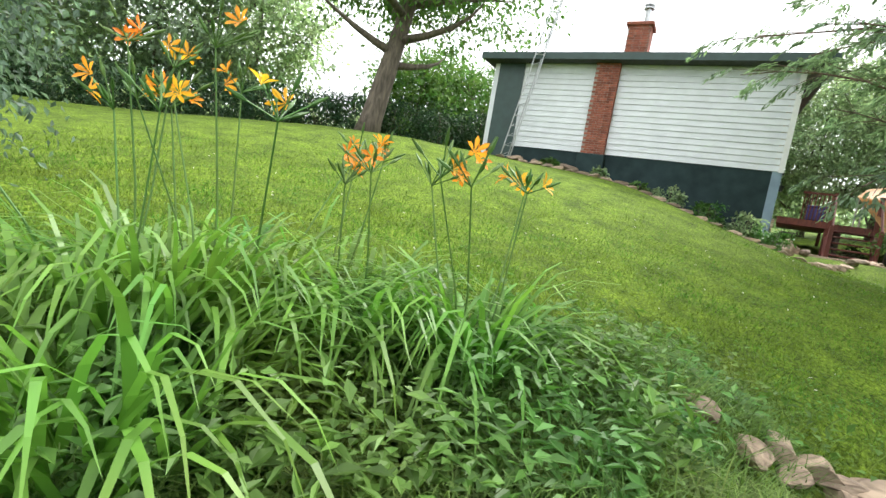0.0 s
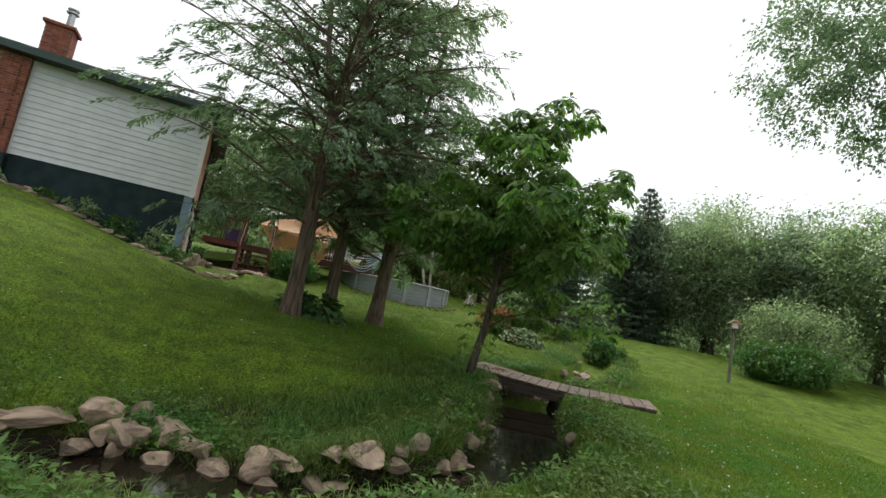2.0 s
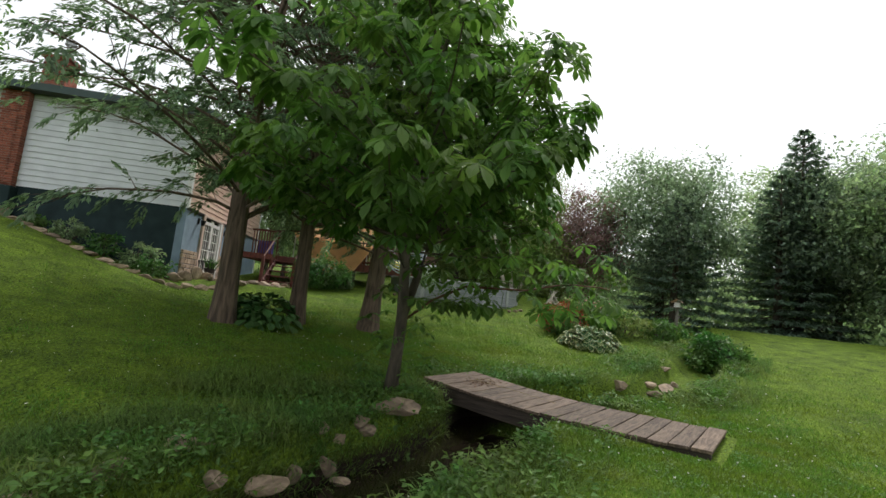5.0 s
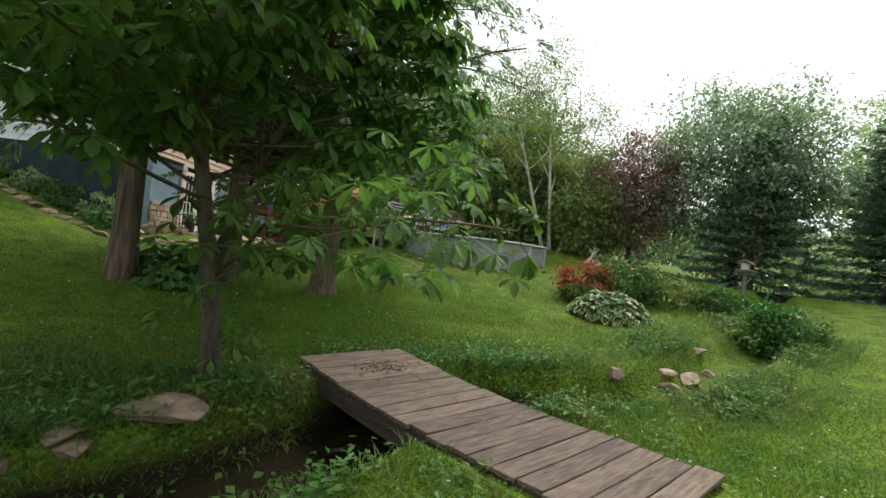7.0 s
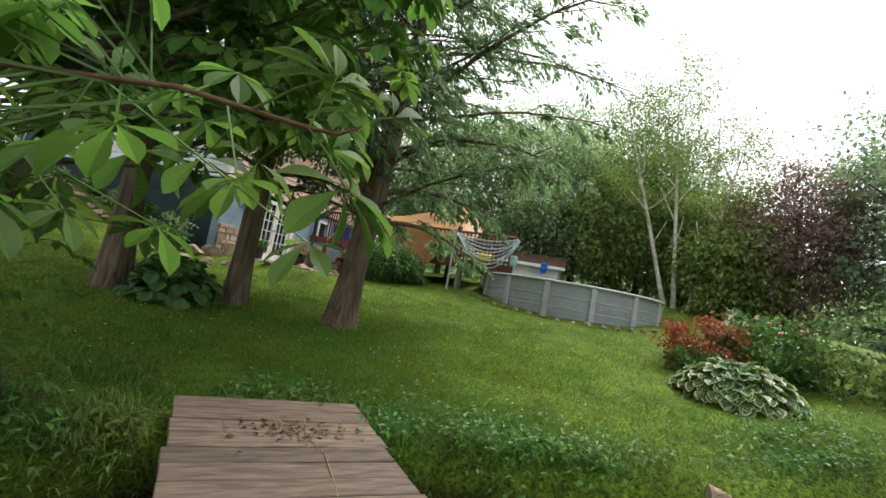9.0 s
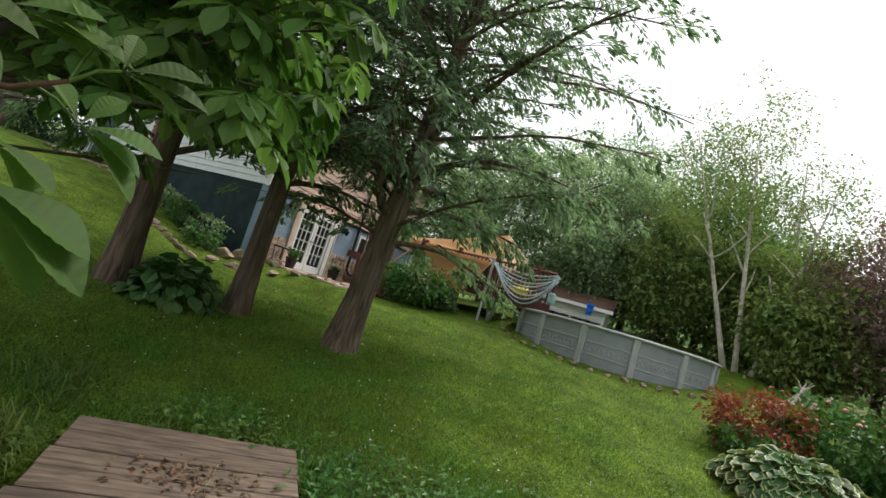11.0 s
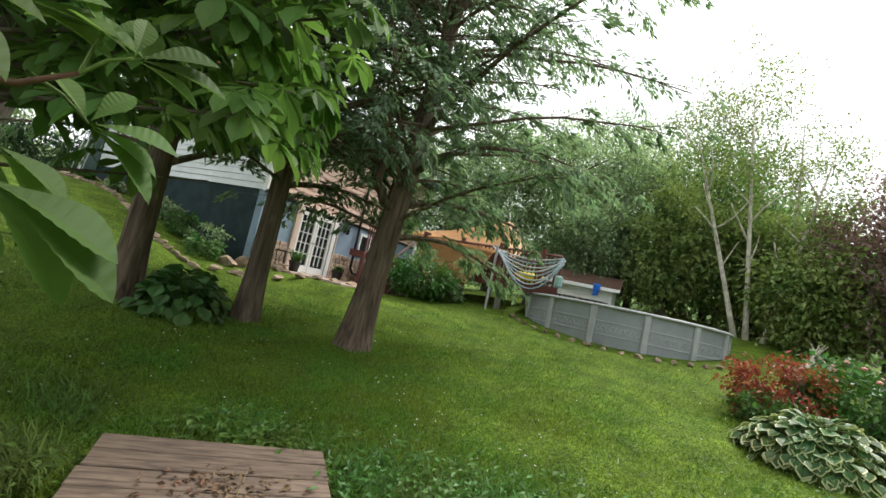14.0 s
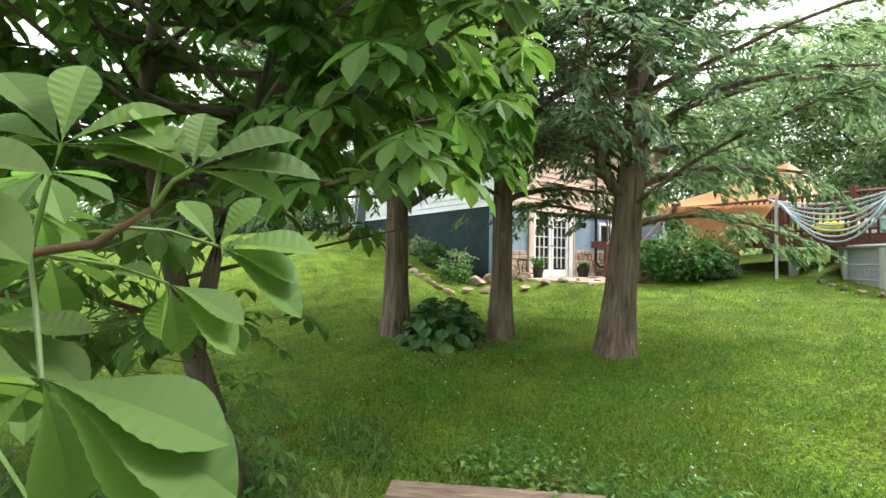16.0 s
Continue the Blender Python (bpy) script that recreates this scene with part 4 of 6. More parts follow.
# far bank from the lilies to the bridge
for x, y, w, h, up in ((-10.3, 2.05, 0.3, 0.18, 0), (-10.0, 1.95, 0.3, 0.18, 0.02), (-9.65, 1.95, 0.28, 0.16, 0.02), (-9.25, 1.98, 0.4, 0.15, 0.03), (-8.85, 1.9, 0.66, 0.2, 0.05), (-8.4, 1.75, 0.52, 0.36, 0.08), (-7.95, 1.65, 0.36, 0.26, 0.08),
                       (-8.45, 1.38, 0.46, 0.3, 0.06), (-8.0, 1.25, 0.58, 0.3, 0.04), (-8.3, 0.95, 0.42, 0.34, 0.04), (-8.15, 0.5, 0.36, 0.24, 0.04), (-7.75, 0.25, 0.24, 0.16, 0.04),
                       (-8.0, 0.05, 0.42, 0.3, 0.04), (-7.85, -0.45, 0.62, 0.3, 0.04), (-7.3, -0.65, 0.56, 0.26, 0.04), (-6.95, -1.05, 0.4, 0.28, 0.05), (-6.0, -1.05, 0.4, 0.3, 0.06), (-5.5, -0.9, 0.4, 0.24, 0.04),
                       (-4.9, -0.85, 0.56, 0.26, 0.04), (-4.35, -0.85, 0.4, 0.2, 0.03), (-3.6, -0.85, 0.32, 0.18, 0.02), (-3.0, -0.9, 0.36, 0.2, 0.04), (-2.4, -0.85, 0.66, 0.28, 0.06), (-1.95, -1.2, 0.78, 0.4, 0.12)):
    stone(x, y, w * 1.1, w * 0.85, h * 0.8, gz(x, y) + h * 0.1 + up * 0.3)
# slabs heaped along the water's edge
for i in range(46):
    k = 1.6 + 7.0 * i / 45 + sr.uniform(-0.1, 0.1)
    j = int(k)
    a, b = Vector((*STREAM[j], 0)), Vector((*STREAM[j + 1], 0))
    d = (b - a).normalized()
    p = a.lerp(b, k - j) + Vector((-d.y, d.x, 0)) * sr.uniform(0.55, 0.8)
    w, h = sr.uniform(0.2, 0.46), sr.uniform(0.12, 0.24)
    stone(p.x, p.y, w, w * sr.uniform(0.6, 0.9), h, gz(p.x, p.y) + h * 0.25, "tan slab of stone heaped at the water's edge", "bank stones")
# near bank and beyond the bridge
for x, y, w, h, z in ((-4.1, -2.6, 0.38, 0.28, 0.02), (-5.6, -2.55, 0.42, 0.2, -0.08), (-7.3, -2.0, 0.4, 0.2, -0.12), (-8.6, -1.0, 0.36, 0.2, -0.15), (1.35, -0.95, 0.42, 0.16, 0.1), (1.6, -1.25, 0.36, 0.14, 0.05), (2.0, -1.05, 0.24, 0.2, 0.1),
                      (3.15, -1.65, 0.34, 0.2, 0.15), (1.25, -1.75, 0.6, 0.16, -0.05), (4.15, -2.05, 0.34, 0.2, 0.18), (4.75, -2.15, 0.46, 0.26, 0.22), (4.5, -1.85, 0.3, 0.16, 0.24), (5.4, -2.2, 0.28, 0.14, 0.3), (5.8, -1.9, 0.3, 0.14, 0.34), (2.75, -1.35, 0.26, 0.16, 0.14), (2.95, -1.5, 0.3, 0.2, 0.14), (3.4, -1.5, 0.36, 0.22, 0.17), (1.85, -1.35, 0.22, 0.14, 0.04)):
    if x > 1:
        y -= 0.45
    stone(x, y, w * 1.15, w * 0.85, h, max(gz(x, y), WATER) + h * 0.15)
# flat edging of the flower bed and rubble by the wall
for i in range(24):
    u = i / 23
    a, b = -7.4 + 8.2 * u, -1.75 + 0.25 * math.sin(u * 5) - 0.2 * u
    p = at_house(a, b)
    stone(p.x, p.y, sr.uniform(0.36, 0.5), sr.uniform(0.2, 0.3), 0.13, gz(p.x, p.y) + 0.03, "pale flat stone edging a flower bed", "bed edging", math.atan2(-DS.y, -DS.x) + sr.uniform(-0.15, 0.15))
for i in range(9):
    b = -1.9 + 0.33 * i
    p = at_house(0.9 + 0.24 * i, b + 0.15 + 0.1 * i)
    stone(p.x, p.y, 0.42, 0.3, 0.18, gz(p.x, p.y) + 0.05, "pale flat stone edging a flower bed", "bed edging")
for a, b, w, h in ((-4.6, -0.6, 0.8, 0.34), (-5.6, -0.6, 0.7, 0.3), (-3.9, -0.55, 0.6, 0.3), (-6.6, -0.7, 0.5, 0.24), (-7.3, -0.75, 0.5, 0.22), (0.35, -0.4, 0.5, 0.4), (0.5, 0.1, 0.45, 0.5), (0.6, 0.5, 0.5, 0.3), (0.3, -0.9, 0.55, 0.35), (0.9, 0.2, 0.4, 0.25)):
    p = at_house(a, b)
    stone(p.x, p.y, w, w * 0.6, h, None, "grey-tan rubble stone by the house wall", "rubble")
for i in range(10):
    p = at_house(2.95 + 0.1 * (i % 3), 3.4 + 0.2 * i)
    stone(p.x, p.y, sr.uniform(0.2, 0.36), 0.22, sr.uniform(0.14, 0.24), None, "grey-tan rubble stone by the steps", "rubble")
for i in range(16):
    a = math.pi * (0.95 + 0.55 * i / 15)
    stone(PC.x + 3.2 * math.cos(a), PC.y + 3.2 * math.sin(a), sr.uniform(0.14, 0.26), 0.15, 0.12, None, "small stone at the foot of the pool wall", "pool stones")

# ---- cedars ----
def make_cedar(x, y, r, lean, height, seed, low, label, reach_out=1.0):
    global rng
    rng = np.random.default_rng(seed)
    z = gz(x, y) - 0.12
    t = thing("cedar", label, "tree", "cedars", (x, y, z))
    bm = bmesh.new()
    top = Vector((lean[0], lean[1], 1.0)) * height
    fork = 0.42
    hs = [0, 0.15, 0.45, 1.0, 2.0, 3.2, height * fork]
    sides = 22
    rings = []
    for h in hs:
        u = h / height
        rad = r * (1.42 if h == 0 else 1.2 if h < 0.2 else 1.03 if h < 0.5 else 0.9 - 0.45 * u)
        c = top * u
        rings.append([bm.verts.new(c + Vector((math.cos(q), math.sin(q), 0)) * rad * (1 + (0.09 if h < 1.2 else 0.05) * math.sin(5 * q + seed) + 0.04 * math.sin(9 * q + h + seed)))
                      for q in np.linspace(0, 2 * math.pi, sides, endpoint=False)])
    for i in range(len(hs) - 1):
        for k in range(sides):
            bm.faces.new((rings[i][k], rings[i][(k + 1) % sides], rings[i + 1][(k + 1) % sides], rings[i + 1][k]))
    bm.faces.new(rings[-1])
    leaders = []
    for k in range(3):
        a = seed + k * 2.1
        end = top + Vector((math.cos(a) * 0.9, math.sin(a) * 0.9, -0.8 * k))
        lead = bmesh.new()
        leaders.append(limb(lead, top * fork * 0.97, end, r * 0.42, 0.03, 0.06, 6, 8))
        part("leader", lead, bark_mat, t, smooth=True)
    part("trunk", bm, bark_mat, t, smooth=True)
    bm = bmesh.new()
    Ps, Ds, Ns, Ls = [], [], [], []
    n_br = 86
    for i in range(n_br):
        u = (i + rng.random()) / n_br
        h = low + (height - low) * u
        if h < height * fork:
            o = top * (h / height)
        else:
            pts = leaders[i % 3]
            w = (h / height - fork) / (1 - fork) * (len(pts) - 1)
            k = min(int(w), len(pts) - 2)
            o = pts[k].lerp(pts[k + 1], w - k)
        a = i * 2.399 + rng.random() * 0.5
        length = (3.2 + 1.3 * math.sin(math.pi * min(1, 1.5 * u))) * (1 - 0.75 * u) ** 0.5 * (0.65 + 0.55 * rng.random()) * reach_out
        d = Vector((math.cos(a), math.sin(a), 0.3 + 0.35 * rng.random()))
        pts = [o]
        p, dd = o.copy(), d.normalized()
        for s in range(7):
            p = p + dd * length / 7
            dd = (dd + Vector((0, 0, -0.12 + 0.05 * rng.random())) + Vector(rng.normal(size=3)) * 0.07).normalized()
            pts.append(p.copy())
        tube(bm, pts, [(0.06 if i % 5 == 0 else 0.034) * (1 - s / 8) + 0.004 for s in range(8)], 6)
        for s in range(2, 8):
            for q in range(3):
                b = pts[s] + Vector(rng.normal(size=3) * np.array((0.2, 0.2, 0.12)) * length * 0.35)
                tube(bm, [pts[s - 1], b], [0.01, 0.003], 3, False)
                # a flat drooping fan of scale leaves past the twig's end
                m = 40 if u < 0.28 else 20
                ax = np.array((b - pts[s - 1]).normalized()) + np.array([0, 0, -0.25])
                ax = ax / np.linalg.norm(ax)
                sd = np.cross(ax, [0, 0, 1.0])
                sd = sd / max(np.linalg.norm(sd), 1e-6)
                along, across = rng.random(m), rng.normal(size=m)
                reach = 0.3 + 0.2 * rng.random()
                c = np.array(b) + ax * ((along - 0.3) * reach)[:, None] + sd * (across * 0.1 * (1.1 - along))[:, None] + rng.normal(size=(m, 3)) * 0.02
                c[:, 2] -= 0.25 * np.abs(across) * 0.1 + 0.12 * along ** 2
                Ps.append(c)
                Ds.append(ax + sd * (across * 0.55)[:, None] + random_dirs(m) * 0.3 + np.array([0, 0, -0.3]))
                Ns.append(np.array([0, 0, 1.0]) + random_dirs(m) * 0.4)
                Ls.append(0.08 + 0.09 * rng.random(m))
    part("branch_work", bm, bark_mat, t)
    P, D, N, L = (np.concatenate(q) for q in (Ps, Ds, Ns, Ls))
    V, F = leaf_arrays(P, D, N, L, L * 0.36, 0.1)
    np_mesh("foliage", V, F, cedar_leaf, t)
    return t


make_cedar(-1.85, 4.42, 0.225, (0.0, 0.0), 12.5, 21, 2.1, "tall grey-barked cedar with open drooping foliage", 1.28)
make_cedar(-0.08, 4.42, 0.19, (0.01, 0.02), 12.0, 22, 2.3, "slim straight cedar beside a hosta clump")
leaning = make_cedar(1.6, 3.75, 0.245, (0.085, 0.02), 11.5, 23, 1.9, "leaning cedar with furrowed bark on the lawn")

# a bare elbowed limb low on the leaning cedar
bm = bmesh.new()
tube(bm, [(1.86, 3.82, 2.85), (1.55, 3.66, 2.98), (1.36, 3.6, 3.3), (1.42, 3.58, 3.75), (1.52, 3.55, 4.2), (1.3, 3.5, 4.7), (1.1, 3.45, 5.2)], [0.1, 0.085, 0.07, 0.06, 0.05, 0.035, 0.015], 8)
tube(bm, [(1.42, 3.58, 3.75), (1.15, 3.5, 4.05), (0.95, 3.45, 4.5)], [0.035, 0.025, 0.01], 6)
elbow = part("elbow_limb", bm, bark_mat, leaning, "dark crooked limb", True)
elbow.location = -leaning.location

# ---- horse chestnut by the bridge ----
def leaflet(base, d, n, L, W, seg, serr=0.0):
    """One toothed leaflet, folded at the midrib, pleated along its veins."""
    d = Vector(d).normalized()
    s = d.cross(Vector(n)).normalized()
    n = s.cross(d)
    V, F = [], []
    for i in range(seg + 1):
        t = i / seg
        w = W * 0.5 * (math.sin(math.pi * t ** 1.9) ** 0.85 if 0 < t < 1 else 0.02)
        if serr and i % 2:
            w *= 1 - serr
        c = Vector(base) + d * L * t - n * L * 0.22 * t * t
        pleat = n * W * (0.01 if i % 2 else -0.006)
        V += [c + s * w + n * w * 0.38 + pleat, c, c - s * w + n * w * 0.38 + pleat]
        if i:
            a = 3 * i - 3
            F += [(a, a + 1, a + 4), (a, a + 4, a + 3), (a + 1, a + 2, a + 5), (a + 1, a + 5, a + 4)]
    return np.array(V), np.array(F)


def palmate(base, out, face, size, count, seg=4, serr=0.0):
    """A hand-shaped leaf: leaflets fanned about the end of its stalk."""
    out, face = Vector(out).normalized(), Vector(face).normalized()
    side = out.cross(face).normalized()
    got = []
    for k in range(count):
        a = (k - (count - 1) / 2) * (2.1 * math.pi / 2 / count * 1.55)
        d = out * math.cos(a) + side * math.sin(a) - face * 0.15
        L = size * (1 - 0.38 * (abs(a) / 2.6)) * (0.92 + 0.16 * rng.random())
        got.append(leaflet(base, d, face, L, L * 0.4, seg, serr))
    return got


rng = np.random.default_rng(31)
cx, cy = -1.83, -0.27
chestnut = thing("horse_chestnut", "young horse chestnut with large palmate leaves by the bridge", "tree", at=(0, 0, 0))
bm = bmesh.new()
cz = gz(cx, cy) - 0.1
spine = [Vector((cx, cy, cz)), Vector((-1.91, -0.38, 0.6)), Vector((-2.04, -0.52, 1.22)), Vector((-2.25, -0.62, 2.2)), Vector((-2.35, -0.66, 2.95)), Vector((-2.2, -0.7, 3.9)), Vector((-2.05, -0.75, 5.0)), Vector((-2.0, -0.8, 5.7))]
tube(bm, spine, [0.12, 0.088, 0.082, 0.062, 0.052, 0.04, 0.022, 0.01], 10)
side_stem = [spine[2], Vector((-1.88, -0.58, 1.8)), Vector((-1.75, -0.62, 2.3)), Vector((-1.55, -0.68, 2.8)), Vector((-1.2, -0.75, 3.7)), Vector((-0.95, -0.8, 4.7))]
tube(bm, side_stem, [0.068, 0.056, 0.05, 0.042, 0.026, 0.01], 8)
pieces = []
twig = bmesh.new()


def on_spine(u, line=None):
    line = line or spine
    w = u * (len(line) - 1)
    k = min(int(w), len(line) - 2)
    return line[k].lerp(line[k + 1], w - k)


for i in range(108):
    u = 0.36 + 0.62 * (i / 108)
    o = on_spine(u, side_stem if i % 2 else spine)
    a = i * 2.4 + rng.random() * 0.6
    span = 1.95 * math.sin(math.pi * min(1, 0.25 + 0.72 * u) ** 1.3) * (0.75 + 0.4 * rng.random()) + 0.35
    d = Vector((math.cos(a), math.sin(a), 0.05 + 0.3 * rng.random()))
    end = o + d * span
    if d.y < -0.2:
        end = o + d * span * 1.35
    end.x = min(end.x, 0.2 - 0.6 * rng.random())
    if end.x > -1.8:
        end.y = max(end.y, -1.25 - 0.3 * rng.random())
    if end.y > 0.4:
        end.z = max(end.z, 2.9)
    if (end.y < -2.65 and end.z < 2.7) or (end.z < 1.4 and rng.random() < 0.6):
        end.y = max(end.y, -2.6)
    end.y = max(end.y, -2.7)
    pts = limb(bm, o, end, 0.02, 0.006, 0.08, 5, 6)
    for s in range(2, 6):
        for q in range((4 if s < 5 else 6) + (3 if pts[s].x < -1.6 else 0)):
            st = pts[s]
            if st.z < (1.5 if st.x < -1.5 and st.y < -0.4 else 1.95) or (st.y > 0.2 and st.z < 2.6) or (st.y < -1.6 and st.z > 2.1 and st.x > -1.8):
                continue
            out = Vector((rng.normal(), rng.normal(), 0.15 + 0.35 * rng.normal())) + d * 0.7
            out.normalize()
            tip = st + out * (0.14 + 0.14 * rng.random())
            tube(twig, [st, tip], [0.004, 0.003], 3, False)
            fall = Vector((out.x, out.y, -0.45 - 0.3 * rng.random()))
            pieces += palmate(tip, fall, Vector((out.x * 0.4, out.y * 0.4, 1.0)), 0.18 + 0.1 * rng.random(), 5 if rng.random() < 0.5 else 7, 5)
# low shoots on the stem
for i in range(34):
    o = on_spine(0.07 + 0.008 * i)
    a = i * 2.2
    tip = o + Vector((math.cos(a), math.sin(a), 0.3)) * (0.25 + 0.3 * rng.random())
    tube(twig, [o, tip], [0.005, 0.003], 3, False)
    pieces += palmate(tip, (math.cos(a), math.sin(a), -0.4), (0, 0, 1), 0.13 + 0.08 * rng.random(), 5, 4)
part("trunk", bm, grey_bark, chestnut, smooth=True)
# long low branch that reaches out beside the bridge
N0, TIP = Vector((-0.63, -2.87, 1.89)), Vector((-0.45, -2.83, 1.965))
bm = bmesh.new()
tube(bm, [on_spine(0.27), Vector((-1.9, -0.9, 1.5)), Vector((-2.0, -1.5, 1.72)), Vector((-1.75, -2.2, 1.74)), Vector((-1.45, -2.6, 1.87)), Vector((-1.0, -2.86, 1.89)), N0, Vector((-0.53, -2.855, 1.905)), TIP], [0.02, 0.018, 0.015, 0.012, 0.01, 0.0085, 0.008, 0.007, 0.005], 8)
part("low_branch", bm, simple("red_brown_twig", (0.13, 0.07, 0.045), 0.6, 0.25, 30), chestnut, "red-brown low branch", True)
CR, CU = Vector((0.987, 0.157, 0)), Vector((0, 0, 1))
FACE = Vector((0.45, -0.55, 0.75))


def spray(stalk_from, node, dirs, lengths):
    tube(twig, [stalk_from, Vector(stalk_from).lerp(Vector(node), 0.5) + Vector((0, 0, 0.012)), node], [0.0045, 0.004, 0.0035], 6, False)
    got = []
    for (dx, dy), L in zip(dirs, lengths):
        d = CR * dx + CU * dy + Vector((-0.1, 0.25, 0)) * 0.5
        got.append(leaflet(node, d, FACE + CU * 0.3, L * 0.84, L * 0.4, 22, 0.035))
    return got


hero = []
LA, LB, LC, LD = Vector((-0.5, -2.96, 1.72)), Vector((-0.58, -2.87, 2.06)), Vector((-0.36, -2.86, 2.02)), Vector((-0.49, -2.6, 1.91))
LE, LF = Vector((-0.72, -2.45, 1.82)), Vector((-0.62, -3.08, 2.0))
hero += spray(N0, LA, ((-0.75, -0.75), (0.25, -1), (0.85, -0.72), (1, -0.5), (1, -0.25), (-1, 0.15)), (0.27, 0.24, 0.31, 0.36, 0.3, 0.24))
hero += spray(N0, LB, ((-1, 0.35), (-0.55, 0.75), (0.1, 1), (0.8, 0.5), (1, 0.15), (1, -0.05), (-0.95, 0.05)), (0.27, 0.24, 0.18, 0.2, 0.27, 0.22, 0.26))
hero += spray(TIP, LC, ((1, 0.15), (0.85, 0.5), (0.9, -0.15), (-0.7, 0.5), (0.1, 0.9)), (0.22, 0.2, 0.17, 0.17, 0.12))
hero += spray(N0.lerp(TIP, 0.6), LD, ((1, 0.12), (0.9, -0.55), (0.5, 0.8), (-0.5, 0.75), (0.75, -0.2)), (0.24, 0.27, 0.16, 0.17, 0.22))
hero += spray(N0, LE, ((-0.25, -1), (0.85, -0.7), (0.95, -0.35), (-0.9, 0.35), (0.2, -0.9)), (0.19, 0.28, 0.24, 0.2, 0.22))
hero += spray(Vector((-0.8, -2.87, 1.894)), LF, ((-1, 0.25), (-0.7, 0.75), (0.7, -0.35), (0.9, 0.1), (-0.9, -0.2)), (0.22, 0.2, 0.24, 0.22, 0.2))
hero += spray(TIP, Vector((-0.43, -2.83, 2.06)), ((-0.9, 0.1), (-0.5, 0.8), (0.7, 0.6)), (0.16, 0.12, 0.12))
hero += spray(Vector((-0.8, -2.865, 1.894)), Vector((-0.9, -2.7, 1.74)), ((0.9, -0.5), (0.3, -1), (-0.6, -0.8), (1, 0.1), (-0.9, 0.1)), (0.24, 0.25, 0.2, 0.2, 0.17))
hero += spray(Vector((-1.2, -2.75, 1.872)), Vector((-1.1, -2.6, 1.72)), ((0.9, -0.4), (0.4, -0.9), (-0.5, -0.8), (1, 0.2), (-0.8, 0.3)), (0.24, 0.22, 0.2, 0.2, 0.17))
hero += spray(Vector((-1.5, -2.56, 1.848)), Vector((-1.25, -2.4, 1.98)), ((0.9, -0.2), (0.4, -0.9), (-0.5, 0.8), (1, 0.4), (0.3, 0.9)), (0.22, 0.2, 0.2, 0.2, 0.17))
# leaf mass round the low branch and the stem
for i in range(84):
    u = rng.random()
    st = Vector((-1.85, -0.8, 1.45)).lerp(Vector((-1.5, -2.5, 1.85)), u) if i < 58 else Vector((-1.45, -2.6, 1.87)).lerp(Vector((-0.85, -2.86, 1.89)), u)
    tip = st + Vector((-0.2 + 0.35 * rng.normal(), 0.25 * rng.normal(), 0.3 * rng.normal()))
    if tip.x > -0.85 and i < 58:
        tip.x = -0.85 - 0.3 * rng.random()
    tip.z = max(tip.z, 1.5)
    tube(twig, [st, tip], [0.005, 0.003], 3, False)
    a = rng.random() * 6.28
    pieces += palmate(tip, (math.cos(a), math.sin(a), -0.6), (0.3 * math.cos(a), 0.3 * math.sin(a), 1), 0.16 + 0.1 * rng.random(), 5 if rng.random() < 0.5 else 7, 6)
part("leaf_stalks", twig, stem_mat, chestnut)
V, F = joined(*hero)
np_mesh("low_leaves", V, F, chestnut_leaf, chestnut)
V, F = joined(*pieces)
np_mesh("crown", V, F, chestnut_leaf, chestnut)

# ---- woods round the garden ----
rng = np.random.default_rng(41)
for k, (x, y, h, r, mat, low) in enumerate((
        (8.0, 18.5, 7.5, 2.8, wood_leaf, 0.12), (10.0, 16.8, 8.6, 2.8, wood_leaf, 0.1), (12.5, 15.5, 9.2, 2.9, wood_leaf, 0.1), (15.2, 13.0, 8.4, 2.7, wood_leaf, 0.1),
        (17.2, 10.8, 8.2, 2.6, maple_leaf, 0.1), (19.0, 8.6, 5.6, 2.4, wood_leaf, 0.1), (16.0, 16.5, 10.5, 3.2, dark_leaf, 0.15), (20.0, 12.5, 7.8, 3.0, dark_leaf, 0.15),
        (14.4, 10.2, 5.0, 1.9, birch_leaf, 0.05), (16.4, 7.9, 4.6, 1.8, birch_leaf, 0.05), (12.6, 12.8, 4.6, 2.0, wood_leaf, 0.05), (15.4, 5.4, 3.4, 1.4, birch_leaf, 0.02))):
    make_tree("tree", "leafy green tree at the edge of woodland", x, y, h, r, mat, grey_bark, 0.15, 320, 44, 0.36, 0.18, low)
# birches and a dead stem behind the pool
for x, y, lean, h in ((14.2, 6.9, (-1.5, 1.9), 9.3), (14.4, 6.7, (-0.5, 0.7), 10.0), (14.7, 6.4, (0.8, -0.9), 7.4)):
    make_tree("birch", "white-trunked birch with thin light green crown", x, y, h, 1.35, birch_leaf, birch_mat, 0.085, 95, 38, 0.3, 0.11, 0.36, lean=lean, group="birches", limbs=7)
bm = bmesh.new()
dz = gz(16.2, 7.2)
limb(bm, (16.2, 7.2, dz - 0.1), (16.3, 7.2, dz + 7.8), 0.12, 0.015, 0.03, 6)
limb(bm, (16.26, 7.2, dz + 5.2), (16.7, 7.0, dz + 6.6), 0.04, 0.01, 0.05, 3)
tagged(part("dead_tree", bm, birch_mat), "bare pale dead tree among woodland", "tree")
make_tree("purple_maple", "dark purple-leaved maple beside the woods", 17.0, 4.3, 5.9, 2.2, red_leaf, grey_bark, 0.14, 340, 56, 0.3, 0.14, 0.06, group="")
